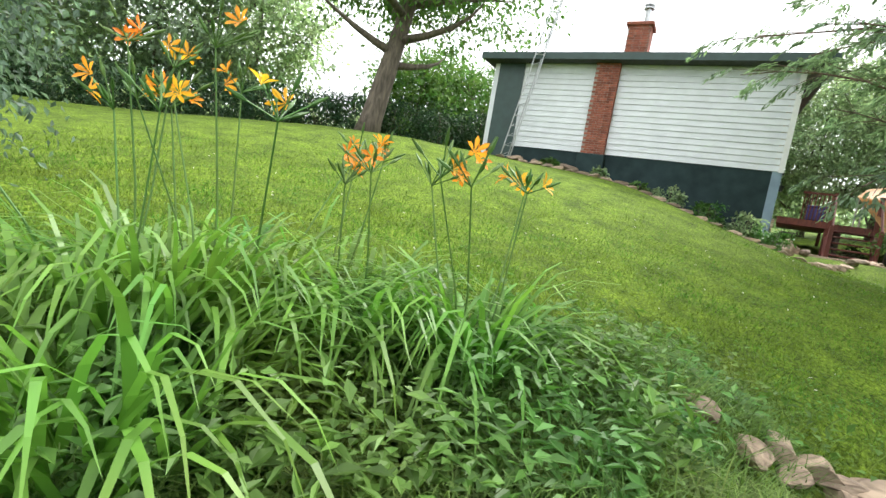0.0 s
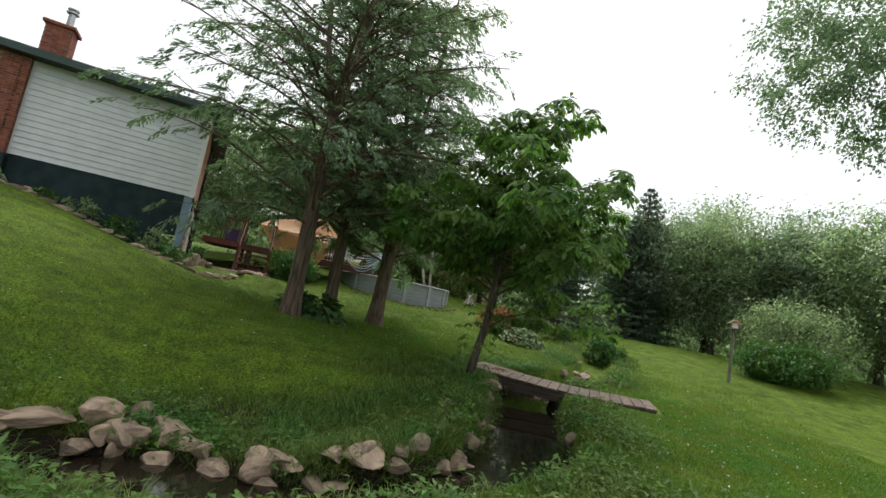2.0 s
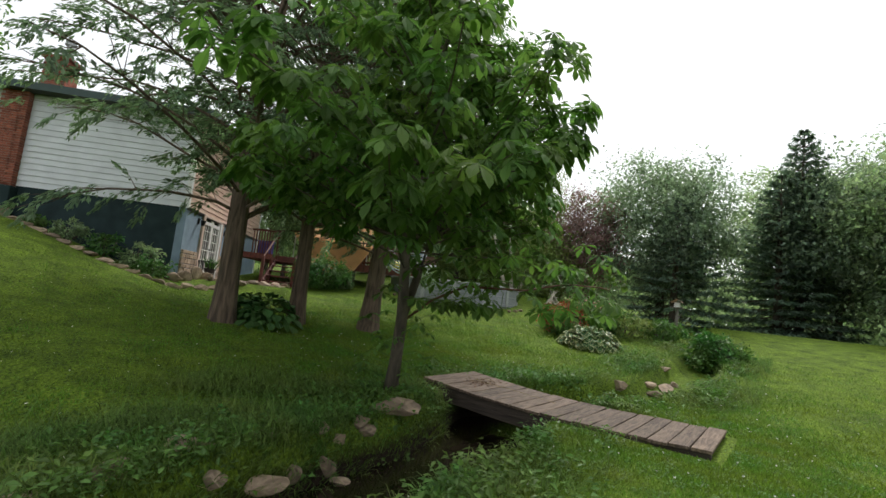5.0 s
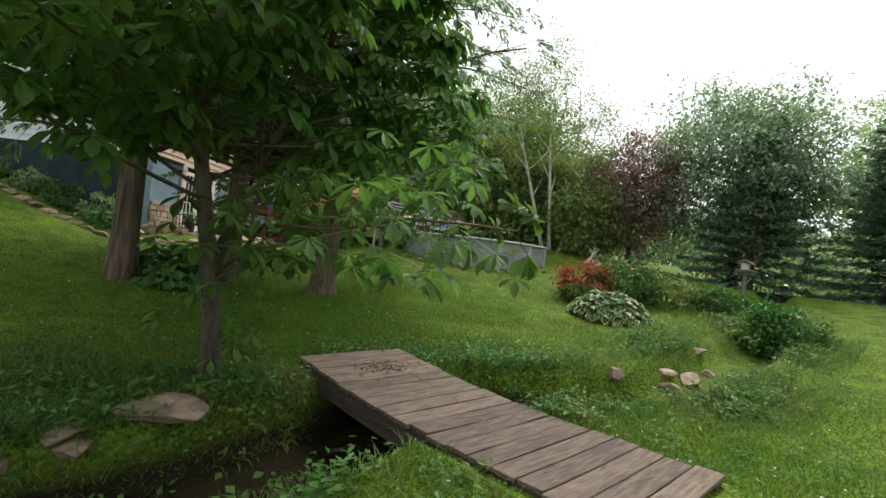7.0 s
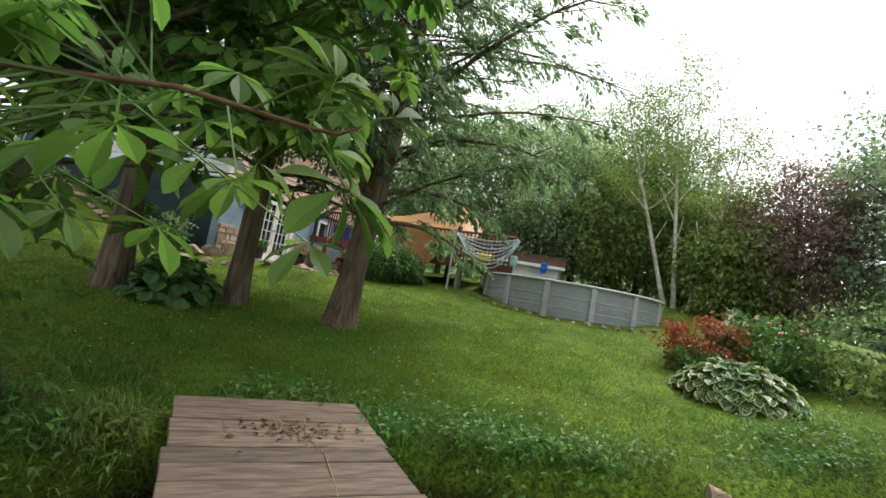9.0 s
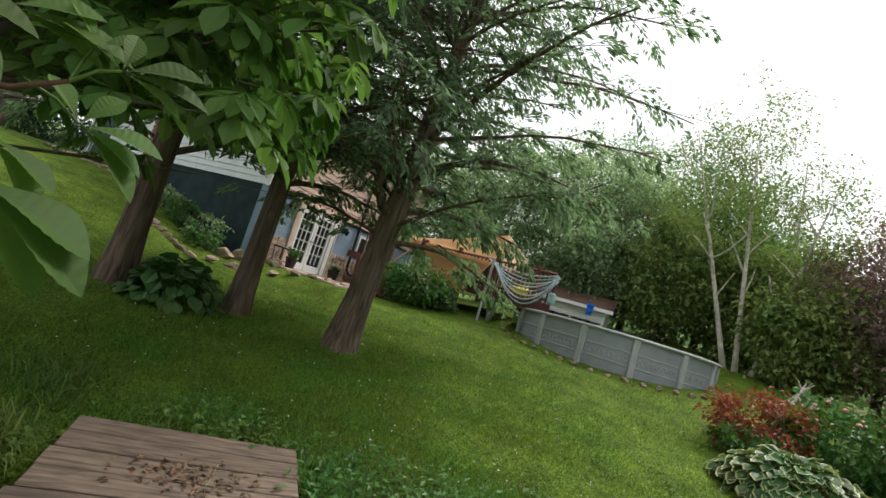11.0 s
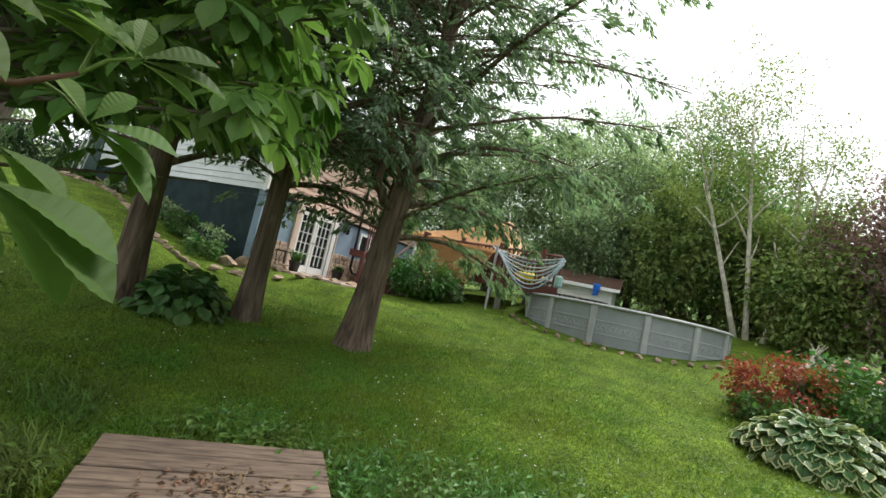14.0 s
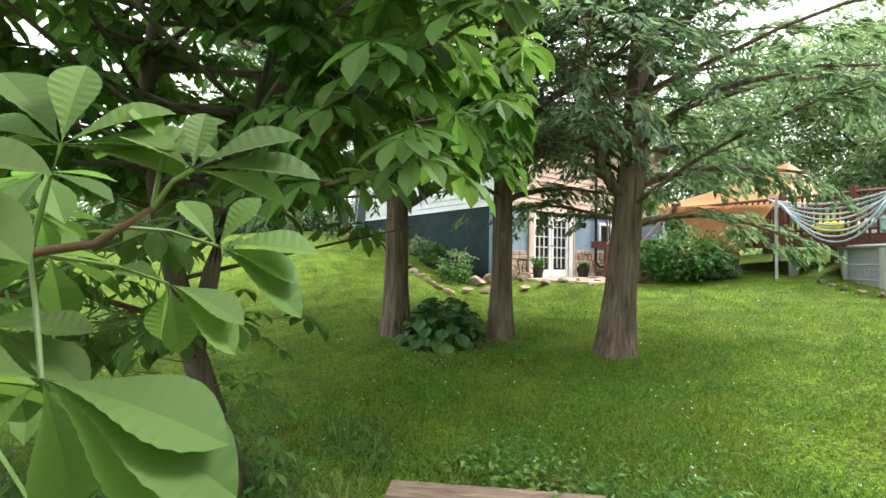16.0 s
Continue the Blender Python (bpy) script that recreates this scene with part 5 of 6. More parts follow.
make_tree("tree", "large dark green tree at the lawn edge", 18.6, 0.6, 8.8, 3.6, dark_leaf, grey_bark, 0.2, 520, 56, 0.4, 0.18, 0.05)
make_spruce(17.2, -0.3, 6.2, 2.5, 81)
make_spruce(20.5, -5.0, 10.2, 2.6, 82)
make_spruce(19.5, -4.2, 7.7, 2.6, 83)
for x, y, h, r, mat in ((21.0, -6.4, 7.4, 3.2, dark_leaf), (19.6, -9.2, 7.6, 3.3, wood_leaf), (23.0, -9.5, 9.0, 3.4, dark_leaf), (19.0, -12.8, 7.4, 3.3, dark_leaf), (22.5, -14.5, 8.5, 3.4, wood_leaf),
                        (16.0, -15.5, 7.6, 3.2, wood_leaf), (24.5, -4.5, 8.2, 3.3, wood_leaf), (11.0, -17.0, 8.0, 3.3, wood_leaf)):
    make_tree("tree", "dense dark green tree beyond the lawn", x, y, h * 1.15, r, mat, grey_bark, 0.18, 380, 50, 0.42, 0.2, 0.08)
rng = np.random.default_rng(44)
make_tree("hanging_tree", "tall fine-leaved tree with branches hanging over the lawn", 3.4, -10.4, 14.8, 4.6, cedar_leaf, grey_bark, 0.26, 360, 70, 0.26, 0.14, 0.52, group="", limbs=0)
# far side of the lawn: hedge, old tree, conifer
for i in range(11):
    u = i / 10
    make_bush("hedge_shrub", "dark clipped hedge shrub behind the lawn", -22.5 + 16.8 * u, 19.0 + 1.0 * math.sin(u * 3), 2.6, 1.9, hedge_leaf, 0.13, 120, 24, "hedge", "hedge")
make_tree("old_maple", "large old maple leaning by the hedge", -10.6, 18.2, 11.5, 5.2, maple_leaf, grey_bark, 0.42, 520, 34, 0.46, 0.22, 0.36, lean=(1.8, 0.4), group="", limbs=12)
make_bush("arborvitae", "dense dark upright conifer shrub on the lawn", -15.8, 5.3, 1.9, 3.6, spruce_leaf, 0.09, 220, 30)
for x, y, h, r, mat in ((-24, 24, 9, 3.8, wood_leaf), (-19.5, 25, 10, 3.9, dark_leaf), (-15.5, 26, 9.5, 3.6, wood_leaf), (-6.5, 29, 7.0, 3.4, maple_leaf), (-3.0, 30, 7.5, 3.4, maple_leaf), (-27, 18, 8.5, 3.6, dark_leaf), (-25, 11, 8, 3.4, dark_leaf)):
    make_tree("tree", "leafy tree beyond the hedge", x, y, h, r, mat, grey_bark, 0.2, 280, 34, 0.46, 0.28, 0.1)
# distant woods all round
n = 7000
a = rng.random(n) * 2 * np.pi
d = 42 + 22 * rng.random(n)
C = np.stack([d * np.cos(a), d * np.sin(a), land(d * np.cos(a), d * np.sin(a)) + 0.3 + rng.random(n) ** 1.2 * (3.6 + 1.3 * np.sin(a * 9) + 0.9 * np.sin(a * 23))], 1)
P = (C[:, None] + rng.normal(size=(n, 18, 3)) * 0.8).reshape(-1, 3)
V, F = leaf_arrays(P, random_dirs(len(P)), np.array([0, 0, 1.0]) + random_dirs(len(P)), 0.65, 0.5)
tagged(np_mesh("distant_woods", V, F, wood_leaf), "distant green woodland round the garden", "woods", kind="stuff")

# ---- garden shrubs ----
def make_hosta(x, y, w, h, seed, label, edged, leaf=0.24, count=230):
    r = np.random.default_rng(seed)
    t = thing("hosta", label, "hosta", "hostas", (x, y, gz(x, y) - 0.02))
    q = np.sqrt(r.random(count))
    a = r.random(count) * 2 * np.pi
    out = np.stack([np.cos(a), np.sin(a), 0 * a], 1)
    P = out * (q * w * 0.4)[:, None]
    P[:, 2] = h * (1 - q ** 2.2) * 0.85 + h * 0.12 * r.random(count)
    D = out + np.array([0, 0, 1.0]) * (0.5 - 1.05 * q)[:, None] + r.normal(size=(count, 3)) * 0.25
    N = np.array([0, 0, 1.0]) + out * 0.5 + r.normal(size=(count, 3)) * 0.2
    L = leaf * (0.75 + 0.5 * r.random(count))
    V, F = joined(*[leaflet(P[k], D[k], N[k], L[k], L[k] * 0.72, 5) for k in range(count)])
    np_mesh("foliage", V, F, hosta_edge if edged else hosta_leaf, t)
    if edged:
        V, F = joined(*[leaflet(P[k] + unit(N[k]) * 0.008, D[k], N[k], L[k] * 0.9, L[k] * 0.6, 5) for k in range(count)])
        np_mesh("foliage_centre", V, F, hosta_leaf, t)
    bm = bmesh.new()
    for i in range(0, count, 4):
        tube(bm, [(P[i][0] * 0.15, P[i][1] * 0.15, 0), tuple(P[i])], [0.006, 0.004], 3, False)
    part("flower_stalk", bm, stem_mat, t)
    return t


make_hosta(6.8, -0.1, 2.1, 0.56, 51, "large cream-edged hosta mound on the lawn", True, 0.19, 640)
make_hosta(-0.98, 4.15, 1.45, 0.62, 52, "dark green hosta clump between two cedars", False, 0.27, 150)
make_hosta(-1.15, 4.75, 1.1, 0.55, 53, "dark green hosta clump between two cedars", False, 0.25, 120)
rng = np.random.default_rng(55)
make_bush("astilbe", "orange-red astilbe shrub in the garden bed", 7.8, 1.15, 1.6, 1.0, orange_red, 0.09, 80, 26)
make_bush("leafy_shrub", "rounded shrub with red-tinged leaves", 7.45, 0.9, 1.2, 0.5, bush_leaf, 0.09, 50, 26)
peony = make_bush("peony", "green peony bush with pale pink blooms", 8.9, 0.5, 2.1, 1.15, bush_leaf, 0.12, 110, 28)
for i in range(14):
    a = i * 2.4
    bm = bmesh.new()
    bmesh.ops.create_icosphere(bm, subdivisions=1, radius=0.05, matrix=Matrix.Translation((0.85 * math.cos(a) * (0.4 + 0.04 * i), 0.85 * math.sin(a) * (0.4 + 0.04 * i), 1.12 - 0.02 * i)) @ Matrix.Diagonal((1, 1, 0.6, 1)))
    part("bloom", bm, pink_petal, peony)
make_bush("round_shrub", "round light green shrub by the stream", 7.7, -3.2, 1.45, 1.0, bush_leaf, 0.12, 110, 30)
make_bush("lime_shrub", "low lime-green shrub behind the peony", 9.4, -0.3, 1.9, 0.75, birch_leaf, 0.1, 70, 26)
make_bush("lime_shrub", "low lime-green shrub behind the peony", 9.8, -1.4, 1.6, 0.65, bush_leaf, 0.1, 70, 26)
make_bush("deck_bush", "dense bright green bush before the tarpaulin", 4.3, 9.1, 2.3, 1.25, bush_leaf, 0.13, 120, 28, squash=0.8)
make_bush("deck_bush", "dense bright green bush before the deck", 5.0, 8.95, 1.0, 0.6, wood_leaf, 0.12, 70, 26)
make_bush("spreading_shrub", "wide spreading light green shrub at the lawn edge", 9.8, -9.8, 3.5, 1.5, bush_leaf, 0.15, 200, 30)
make_bush("tall_shrub", "tall feathery dark shrub behind a bird feeder", 12.5, -10.9, 4.2, 3.4, wood_leaf, 0.13, 230, 30)
for a, b, w, h, m in ((-2.6, -0.8, 0.9, 0.6, wood_leaf), (-1.6, -0.9, 0.8, 0.7, bush_leaf), (-0.7, -0.9, 0.9, 0.8, wood_leaf), (-0.1, -1.3, 0.8, 0.6, bush_leaf), (-3.4, -1.0, 0.6, 0.35, bush_leaf), (-4.5, -1.2, 0.5, 0.3, wood_leaf), (-6.0, -1.2, 0.5, 0.25, bush_leaf), (2.75, 4.3, 0.8, 0.6, bush_leaf), (2.6, 3.5, 0.6, 0.4, wood_leaf)):
    p = at_house(a, b)
    make_bush("bed_plant", "green perennial in the bed by the house wall", p.x, p.y, w, h, m, 0.12, 26, 22, "plant", "bed plants")


# potted plants and the plant stand beside the doors
def pot_plant(a, b, r, h, ph, label):
    p = at_house(a, b)
    t = thing("potted_plant", label, "plant pot", "door pots", (p.x, p.y, 1.429))
    bm = bmesh.new()
    tube(bm, [(0, 0, 0), (0, 0, h * 0.85), (0, 0, h * 0.86), (0, 0, h)], [r * 0.72, r * 0.95, r * 1.06, r * 1.06], 14)
    part("pot", bm, clay_mat, t)
    n = 90
    P = np.zeros((n, 3)) + np.array([0, 0, h]) + rng.normal(size=(n, 3)) * np.array([r * 0.4, r * 0.4, 0.01])
    D = random_dirs(n, 0.3) * 0.8 + np.array([0, 0, 1.0])
    V, F = blade_arrays(P, D, ph * (0.6 + 0.5 * rng.random(n)), 0.03, 0.5)
    np_mesh("plant_leaves", V, F, bush_leaf, t)


pot_plant(0.5, 1.25, 0.17, 0.3, 0.5, "dark pot with tall green plant by the doors")
pot_plant(0.45, 3.4, 0.2, 0.28, 0.3, "wide dark pot with green plant by the doors")
t = thing("plant_stand", "black wrought-iron plant stand beside the doors", "plant stand")
for da, db in ((0, 0), (0.3, 0), (0, 0.36), (0.3, 0.36)):
    bm = bmesh.new()
    tube(bm, [at_house(0.35 + da, 0.6 + db, 1.235), at_house(0.37 + da * 0.9, 0.62 + db * 0.9, 1.4), at_house(0.34 + da, 0.6 + db, 1.72)], 0.012, 6)
    part("stand_leg", bm, black_mat, t)
for z in (1.35, 1.7):
    part("stand_shelf", boxed((0.33, 0.58, z), (0.68, 0.98, z + 0.025), HOUSE), black_mat, t)


# ---- bird feeders on posts ----
def feeder(x, y, top, label):
    z = gz(x, y) - 0.1
    t = thing("bird_feeder", label, "bird feeder", "bird feeders")
    bm = bmesh.new()
    tube(bm, [(x, y, z), (x + 0.03, y, top - 0.25)], 0.055, 7)
    part("post", bm, grey_post, t)
    part("tray", boxed((x - 0.24, y - 0.2, top - 0.26), (x + 0.26, y + 0.2, top - 0.22)), grey_post, t)
    part("feeder_house", boxed((x - 0.1, y - 0.09, top - 0.22), (x + 0.12, y + 0.09, top - 0.04)), white_mat, t)
    bm = bmesh.new()
    for s in (-1, 1):
        vs = [bm.verts.new(q) for q in ((x - 0.26, y + s * 0.22, top - 0.06), (x + 0.28, y + s * 0.22, top - 0.06), (x + 0.28, y, top + 0.08), (x - 0.26, y, top + 0.08))]
        bm.faces.new(vs if s < 0 else vs[::-1])
    bmesh.ops.solidify(bm, geom=bm.faces[:], thickness=0.02)
    part("feeder_roof", bm, veneer_mat, t)
    bm = bmesh.new()
    tube(bm, [(x + 0.04, y, top - 0.7), (x + 0.34, y - 0.1, top - 0.45)], 0.02, 5)
    part("brace", bm, grey_post, t)


feeder(12.6, -1.3, 2.45, "wooden bird feeder on a grey post in the garden bed")
feeder(7.6, -7.4, 2.85, "wooden bird feeder on a double post by shrubs")
# brush heap behind the pool
heap = thing("branch_heap", "pale heap of cut branches beside the pool", "branches")
bm = bmesh.new()
for i in range(16):
    a = i * 1.7
    c = Vector((13.2 + 0.1 * math.cos(a), 3.9, gz(13.2, 3.9)))
    limb(bm, c + Vector((0.35 * math.cos(a), 0.35 * math.sin(a), 0)), c + Vector((-0.2 * math.cos(a), -0.2 * math.sin(a), 0.45 + 0.2 * math.sin(i))), 0.03, 0.012, 0.1, 3, 5)
part("cut_branches", bm, birch_mat, heap)

# ---- day lilies ----
rng = np.random.default_rng(61)


def make_lily(x, y, spread, leaves, stems, tall, label, blooms=2):
    z = gz(x, y) - 0.03
    t = thing("day_lily", label, "day lily", "day lilies", (x, y, z))
    a = rng.random(leaves) * 2 * np.pi
    q = np.sqrt(rng.random(leaves)) * spread
    P = np.stack([q * np.cos(a), q * np.sin(a), 0 * a], 1)
    a2 = a + rng.normal(size=leaves) * 0.8
    lean = 0.25 + 0.5 * rng.random(leaves)
    D = np.stack([np.cos(a2) * lean, np.sin(a2) * lean, np.ones(leaves)], 1)
    V, F = blade_arrays(P, D, 0.7 + 0.42 * rng.random(leaves), 0.026 + 0.016 * rng.random(leaves), 0.55 + 0.6 * rng.random(leaves), 7)
    np_mesh("strap_leaves", V, F, lily_leaf, t)
    for i in range(stems):
        a = rng.random() * 6.28
        r0 = spread * 0.7 * math.sqrt(rng.random())
        o = Vector((r0 * math.cos(a), r0 * math.sin(a), 0))
        h = tall * (0.8 + 0.3 * rng.random())
        tip = o + Vector((0.22 * rng.normal(), 0.18 * rng.normal(), h))
        bm = bmesh.new()
        tube(bm, [o, o.lerp(tip, 0.5) + Vector((0.02, 0, 0.03)), tip], [0.006, 0.005, 0.0035], 5)
        buds = []
        for k in range(8):
            d = Vector((rng.normal(), rng.normal(), 1.0)).normalized()
            e = tip + d * (0.04 + 0.1 * rng.random())
            tube(bm, [tip, e], [0.003, 0.003], 4)
            tube(bm, [e, e + d * 0.025, e + d * 0.07], [0.005, 0.009, 0.003], 5)
            buds.append(e)
        stem = part("flower_stem", bm, stem_mat, t)
        for k in range(blooms if rng.random() < 0.75 else 1):
            got = []
            e = buds[k] + Vector((rng.normal() * 0.03, rng.normal() * 0.03, 0))
            ax = Vector((rng.normal(), rng.normal() - 0.4, 0.5)).normalized()
            s = ax.orthogonal().normalized()
            u = ax.cross(s)
            for j in range(6):
                w = j * math.pi / 3
                d = ax * 0.75 + (s * math.cos(w) + u * math.sin(w)) * 0.75
                got.append(leaflet(e, d, ax + Vector((0, 0, 0.01)), 0.058 + 0.016 * rng.random(), 0.021, 5))
            V, F = joined(*got)
            np_mesh("bloom", V, F, lily_bloom, stem)
    return t


make_lily(-12.98, 2.4, 0.46, 380, 12, 1.22, "large orange day lily clump with arching strap leaves")
make_lily(-12.3, 2.35, 0.3, 150, 4, 0.98, "orange day lily clump in long grass")
make_lily(-13.02, 1.6, 0.3, 170, 0, 1.0, "orange day lily clump with broad arching leaves", 1)
make_lily(-11.72, 2.1, 0.15, 150, 5, 1.15, "slim orange day lily clump on the bank")

# ---- weeds and long grass along the banks ----
rng = np.random.default_rng(71)


def scatter(n, x0, x1, y0, y1, keep):
    x, y = x0 + (x1 - x0) * rng.random(n), y0 + (y1 - y0) * rng.random(n)
    k = keep(x, y)
    return x[k], y[k]


def no_bridge(x, y):
    return ~((np.abs(x) < 0.85) & (y < 0.08) & (y > -4.3))


def bank(lo, hi):
    def keep(x, y):
        d, a = stream_distance(x, y)
        p = np.clip((d - lo) / 0.2, 0, 1) * np.clip((hi - d) / (0.6 * hi), 0, 1)
        patch = 0.55 + 0.45 * np.sin(x * 1.7 + 2 * np.sin(y * 1.3))
        return (rng.random(len(x)) < p * patch) & no_bridge(x, y)
    return keep


x, y = scatter(340000, -12.5, 9, -4.4, 4.0, bank(0.5, 2.0))
n = len(x)
P = np.stack([x, y, land(x, y) - 0.01], 1)
D = random_dirs(n, 0.2) * 0.75 + np.array([0, 0, 1.0])
V, F = blade_arrays(P, D, 0.1 + 0.26 * rng.random(n) ** 1.8, 0.006 + 0.005 * rng.random(n), 1.1, 3)
tagged(np_mesh("long_grass", V, F, tall_grass), "long uncut grass along the stream banks", "grass", kind="stuff")
x, y = scatter(14000, -12.5, 9, -4.0, 4.0, bank(0.55, 2.0))
m = 9
n = len(x) * m
P = np.repeat(np.stack([x, y, land(x, y)], 1), m, 0) + rng.normal(size=(n, 3)) * np.array([0.09, 0.09, 0.045]) + np.array([0, 0, 0.1])
D = random_dirs(n, 0.35)
V, F = leaf_arrays(P, D, np.array([0, 0, 1.0]) + random_dirs(n) * 0.4, 0.05 + 0.055 * rng.random(n), 0.03 + 0.025 * rng.random(n))
tagged(np_mesh("bank_weeds", V, F, weed_leaf), "low broad-leaved weeds on the stream banks", "weeds", kind="stuff")
# rank grass over the far bank below the chestnut
x, y = scatter(52000, -8.0, -0.95, -1.5, 1.3, lambda x, y: rng.random(len(x)) < np.clip((1.5 - y) / 1.6, 0, 1) * (0.5 + 0.5 * np.sin(2.1 * x + 3 * np.sin(1.7 * y))))
n = len(x)
P = np.stack([x, y, land(x, y) - 0.01], 1)
V, F = blade_arrays(P, random_dirs(n, 0.2) * 0.7 + np.array([0.1, -0.25, 1.0]), 0.14 + 0.26 * rng.random(n) ** 1.4, 0.008 + 0.005 * rng.random(n), 1.5, 3)
tagged(np_mesh("bank_grass", V, F, tall_grass), "rank drooping grass over the far bank", "grass", kind="stuff")
# rank weeds round the lilies
x, y = scatter(900, -14.4, -10.6, 1.15, 2.9, lambda x, y: (np.hypot((x + 12.4) / 1.9, (y - 1.95) / 0.8) < 1))
m = 16
n = len(x) * m
k = np.tile(np.arange(m) / m, len(x))
P = np.repeat(np.stack([x, y, land(x, y)], 1), m, 0)
hgt = np.repeat(0.18 + 0.3 * rng.random(len(x)), m)
P = P + rng.normal(size=(n, 3)) * np.array([0.05, 0.05, 0.01]) + np.stack([0 * k, 0 * k, k * hgt], 1)
V, F = leaf_arrays(P, random_dirs(n, 0.3), np.array([0, 0, 1.0]) + random_dirs(n) * 0.35, 0.035 + 0.09 * rng.random(n) ** 1.6, 0.018 + 0.028 * rng.random(n))
tagged(np_mesh("lily_weeds", V, F, weed_leaf), "rank leafy weeds among the day lilies", "weeds", kind="stuff")
x, y = scatter(24000, -15, -9.5, 0.6, 2.6, lambda x, y: rng.random(len(x)) < 0.8)
n = len(x)
P = np.stack([x, y, land(x, y) - 0.01], 1)
V, F = blade_arrays(P, random_dirs(n, 0.2) * 0.8 + np.array([0, 0, 1.0]), 0.12 + 0.32 * rng.random(n) ** 1.5, 0.007, 0.9, 3)
tagged(np_mesh("lily_grass", V, F, tall_grass), "long grass around the day lilies", "grass", kind="stuff")
# dry stalks lying over the water's edge
x, y = scatter(900, -10.5, -4, -2.6, 1.4, bank(0.35, 0.9))
n = len(x)
P = np.stack([x, y, np.maximum(land(x, y), WATER) + 0.05], 1)
V, F = blade_arrays(P, random_dirs(n, 0.15), 0.25 + 0.3 * rng.random(n), 0.005, 0.15, 3)
tagged(np_mesh("dry_stalks", V, F, straw_mat), "dry straw-coloured stalks at the water's edge", "dry grass", kind="stuff")

# ---- lawn blades and clover ----
STRETCH = [(-13, 1.5), (-9, -1), (-6, -4), (-2, -4.2), (0.5, -2), (1, 1.5)]


def near_stretch(reach):
    def keep(x, y):
        best = np.full(len(x), 1e9)
        for (ax, ay), (bx, by) in zip(STRETCH, STRETCH[1:]):
            dx, dy = bx - ax, by - ay
            u = np.clip(((x - ax) * dx + (y - ay) * dy) / (dx * dx + dy * dy), 0, 1)
            best = np.minimum(best, np.hypot(x - ax - u * dx, y - ay - u * dy))
        d, _ = stream_distance(x, y)
        return (rng.random(len(x)) < np.exp(-np.maximum(best - 1.2, 0) / reach)) & (d > 0.7) & no_bridge(x, y)
    return keep


x, y = scatter(1500000, -16, 9, -8, 9, near_stretch(2.2))
n = len(x)
P = np.stack([x, y, land(x, y) - 0.005], 1)
D = random_dirs(n, 0.2) * 0.6 + np.array([0, 0, 1.0])
L = 0.035 + 0.035 * rng.random((n, 1))
S = unit(np.cross(D, rng.normal(size=(n, 3)))) * (0.004 + 0.003 * rng.random((n, 1)))
V = np.stack([P - S, P + S, P + unit(D) * L], 1).reshape(-1, 3)
tagged(np_mesh("lawn_blades", V, np.arange(3 * n).reshape(-1, 3), grass_mat), "short mown grass blades of the lawn", "grass", kind="stuff")
x, y = scatter(30000, -14, 8, -7.5, 7, near_stretch(3.2))
n = len(x) * 5
P = np.repeat(np.stack([x, y, land(x, y) + 0.03], 1), 5, 0) + rng.normal(size=(n, 3)) * np.array([0.03, 0.03, 0.008])
V, F = leaf_arrays(P, random_dirs(n, 0.15), np.array([0, 0, 1.0]) + random_dirs(n) * 0.25, 0.022, 0.022)
tagged(np_mesh("clover", V, F, weed_leaf), "clover leaves scattered through the lawn", "clover", kind="stuff")
x, y = scatter(1700, -14, 9, -7.5, 8, near_stretch(4.0))
n = len(x)
P = np.stack([x, y, land(x, y) + 0.055], 1)
V, F = leaf_arrays(np.repeat(P, 3, 0) - np.array([0.006, 0, 0]), random_dirs(3 * n, 0.4), random_dirs(3 * n), 0.016, 0.014)
tagged(np_mesh("clover_heads", V, F, white_petal), "small white clover heads in the lawn", "clover", kind="stuff")

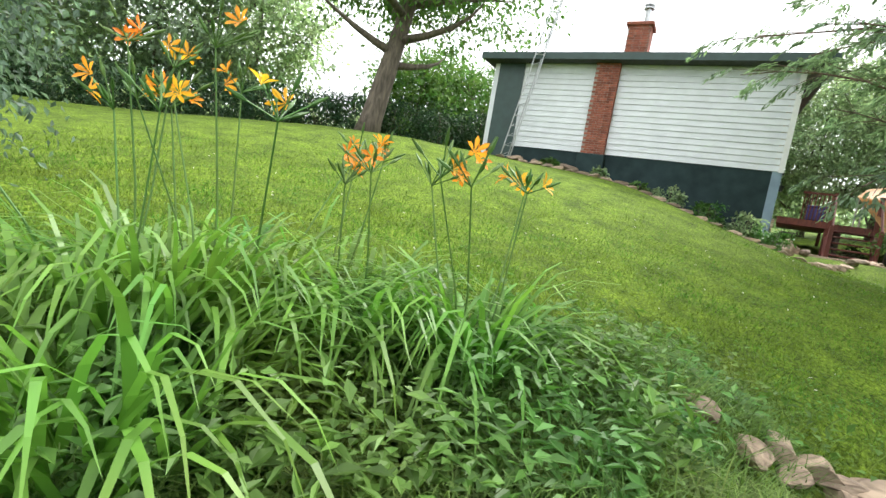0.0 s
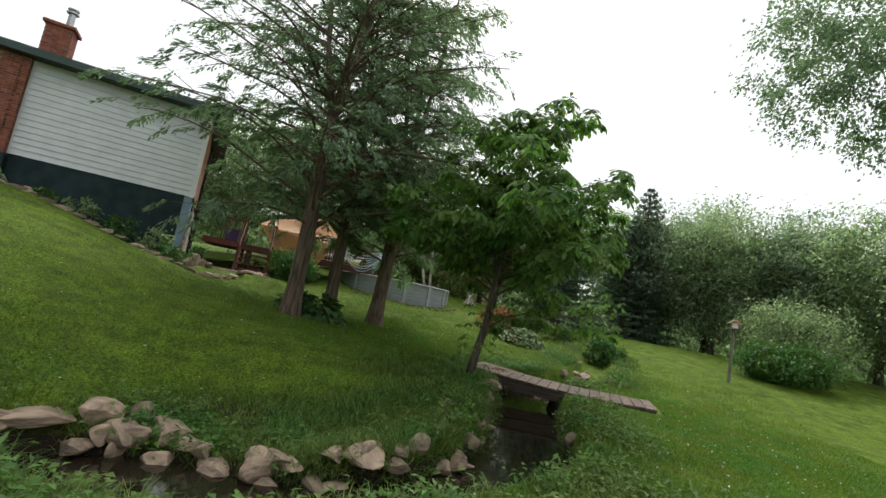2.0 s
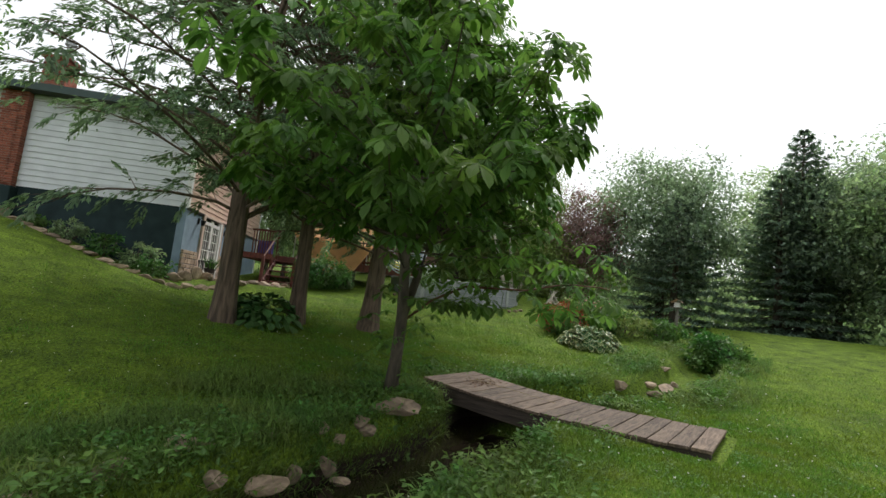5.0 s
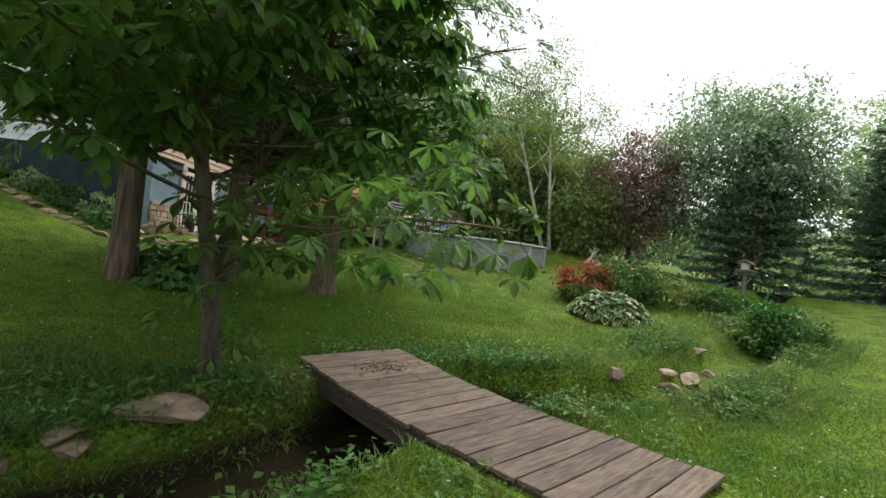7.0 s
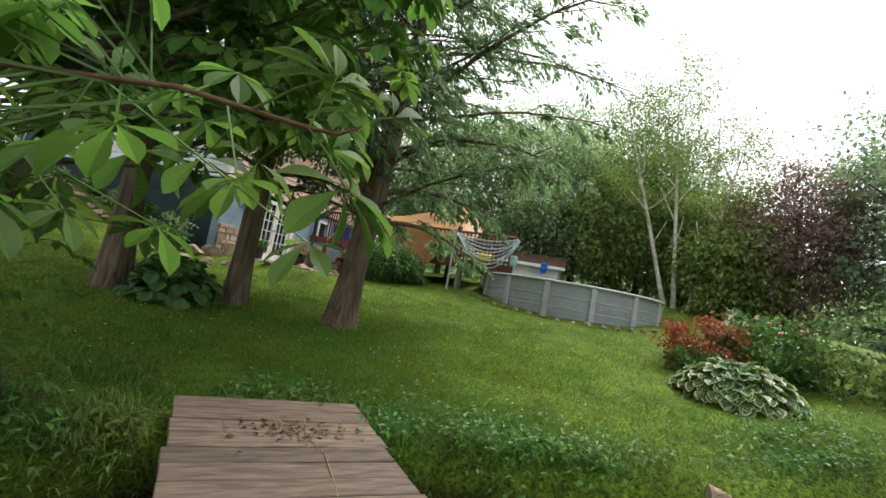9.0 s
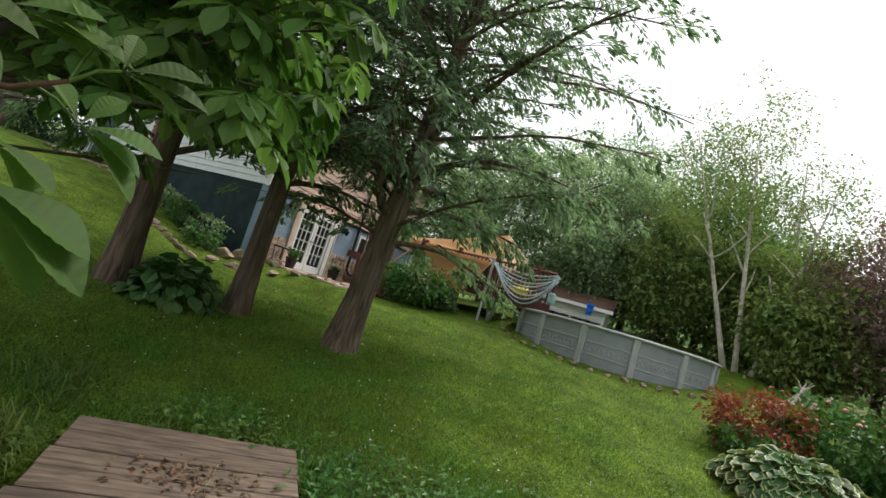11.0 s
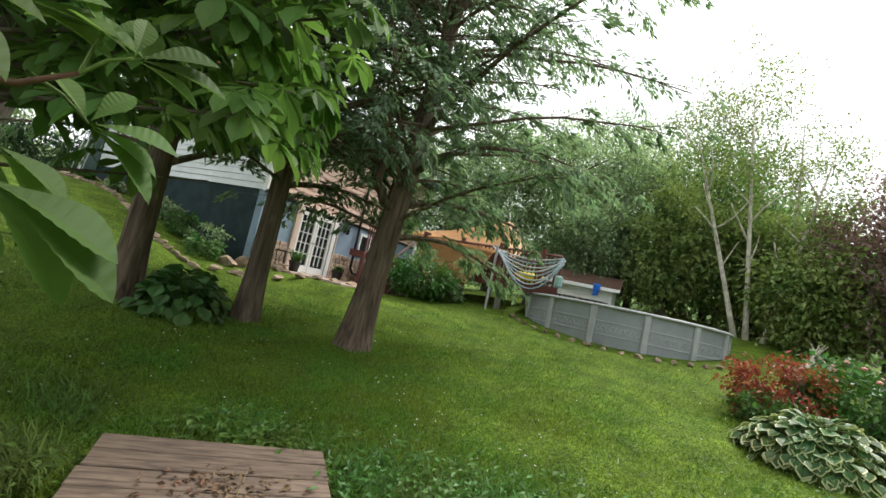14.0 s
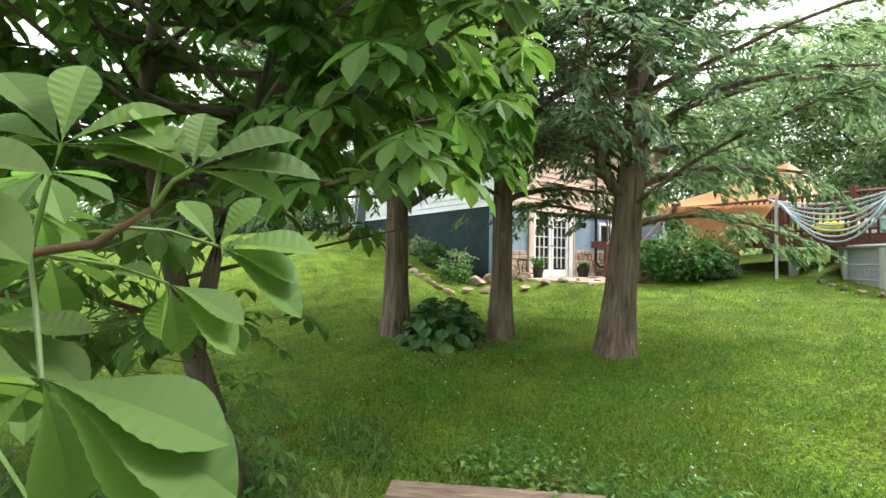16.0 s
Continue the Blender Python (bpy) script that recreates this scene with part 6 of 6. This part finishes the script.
# ---- pieces of the walls: lap boards and bricks ----
def lap_board(length, mat, wall, m):
    bm = bmesh.new()
    vs = [bm.verts.new(q) for x in (0.0, length) for q in ((x, 0, 0), (x, -0.03, 0), (x, -0.004, 0.156), (x, 0, 0.156))]
    for i in range(4):
        j = (i + 1) % 4
        bm.faces.new((vs[i], vs[j], vs[4 + j], vs[4 + i]))
    bm.faces.new(vs[:4][::-1])
    bm.faces.new(vs[4:])
    bmesh.ops.recalc_face_normals(bm, faces=bm.faces[:])
    bm.transform(m)
    return part("siding_board", bm, mat, wall)


z = SILL
while z < EAVE - 0.05:
    for a0, a1 in ((LEFT + 0.9, -5.4), (-4.7, -0.12)):
        lap_board(a1 - a0, siding_mat, side_wall, HOUSE @ Matrix.Translation((a0, 0.02, z)))
    turn = Matrix.Rotation(math.pi / 2, 4, "Z")
    lap_board(BACK - 0.14, pink_mat, front_wall, HOUSE @ Matrix.Translation((-0.02, 0.12, z)) @ turn)
    z += 0.165
bm = boxed((0, -0.008, 0), (0.19, 0.06, 0.057), None, 0.004)
brick_me = bpy.data.meshes.new("brick")
bm.to_mesh(brick_me)
bm.free()
brick_me.materials.append(brick_mat)


def brick(wall, m):
    o = new("brick", brick_me)
    o.parent = wall
    o.matrix_world = m


row, z = 0, SILL - 0.03
while z < EAVE - 0.05:
    a = -5.405 - (0.1 if row % 2 else 0)
    while a < -4.72:
        if a > -5.42:
            brick(chimney, HOUSE @ Matrix.Translation((min(a, -4.9), -0.205, z)))
        a += 0.2
    brick(chimney, HOUSE @ Matrix.Translation((-4.695, -0.205, z)) @ Matrix.Rotation(math.pi / 2, 4, "Z"))
    z += 0.067
    row += 1
z = EAVE + 0.12
while z < 6.86:
    for i in range(3):
        brick(stack, HOUSE @ Matrix.Translation((-4.75 + 0.2 * i + (0.04 if row % 2 else 0), 0.155, z)))
        brick(stack, HOUSE @ Matrix.Translation((-4.095, 0.16 + 0.19 * i, z)) @ Matrix.Rotation(math.pi / 2, 4, "Z"))
    z += 0.067
    row += 1
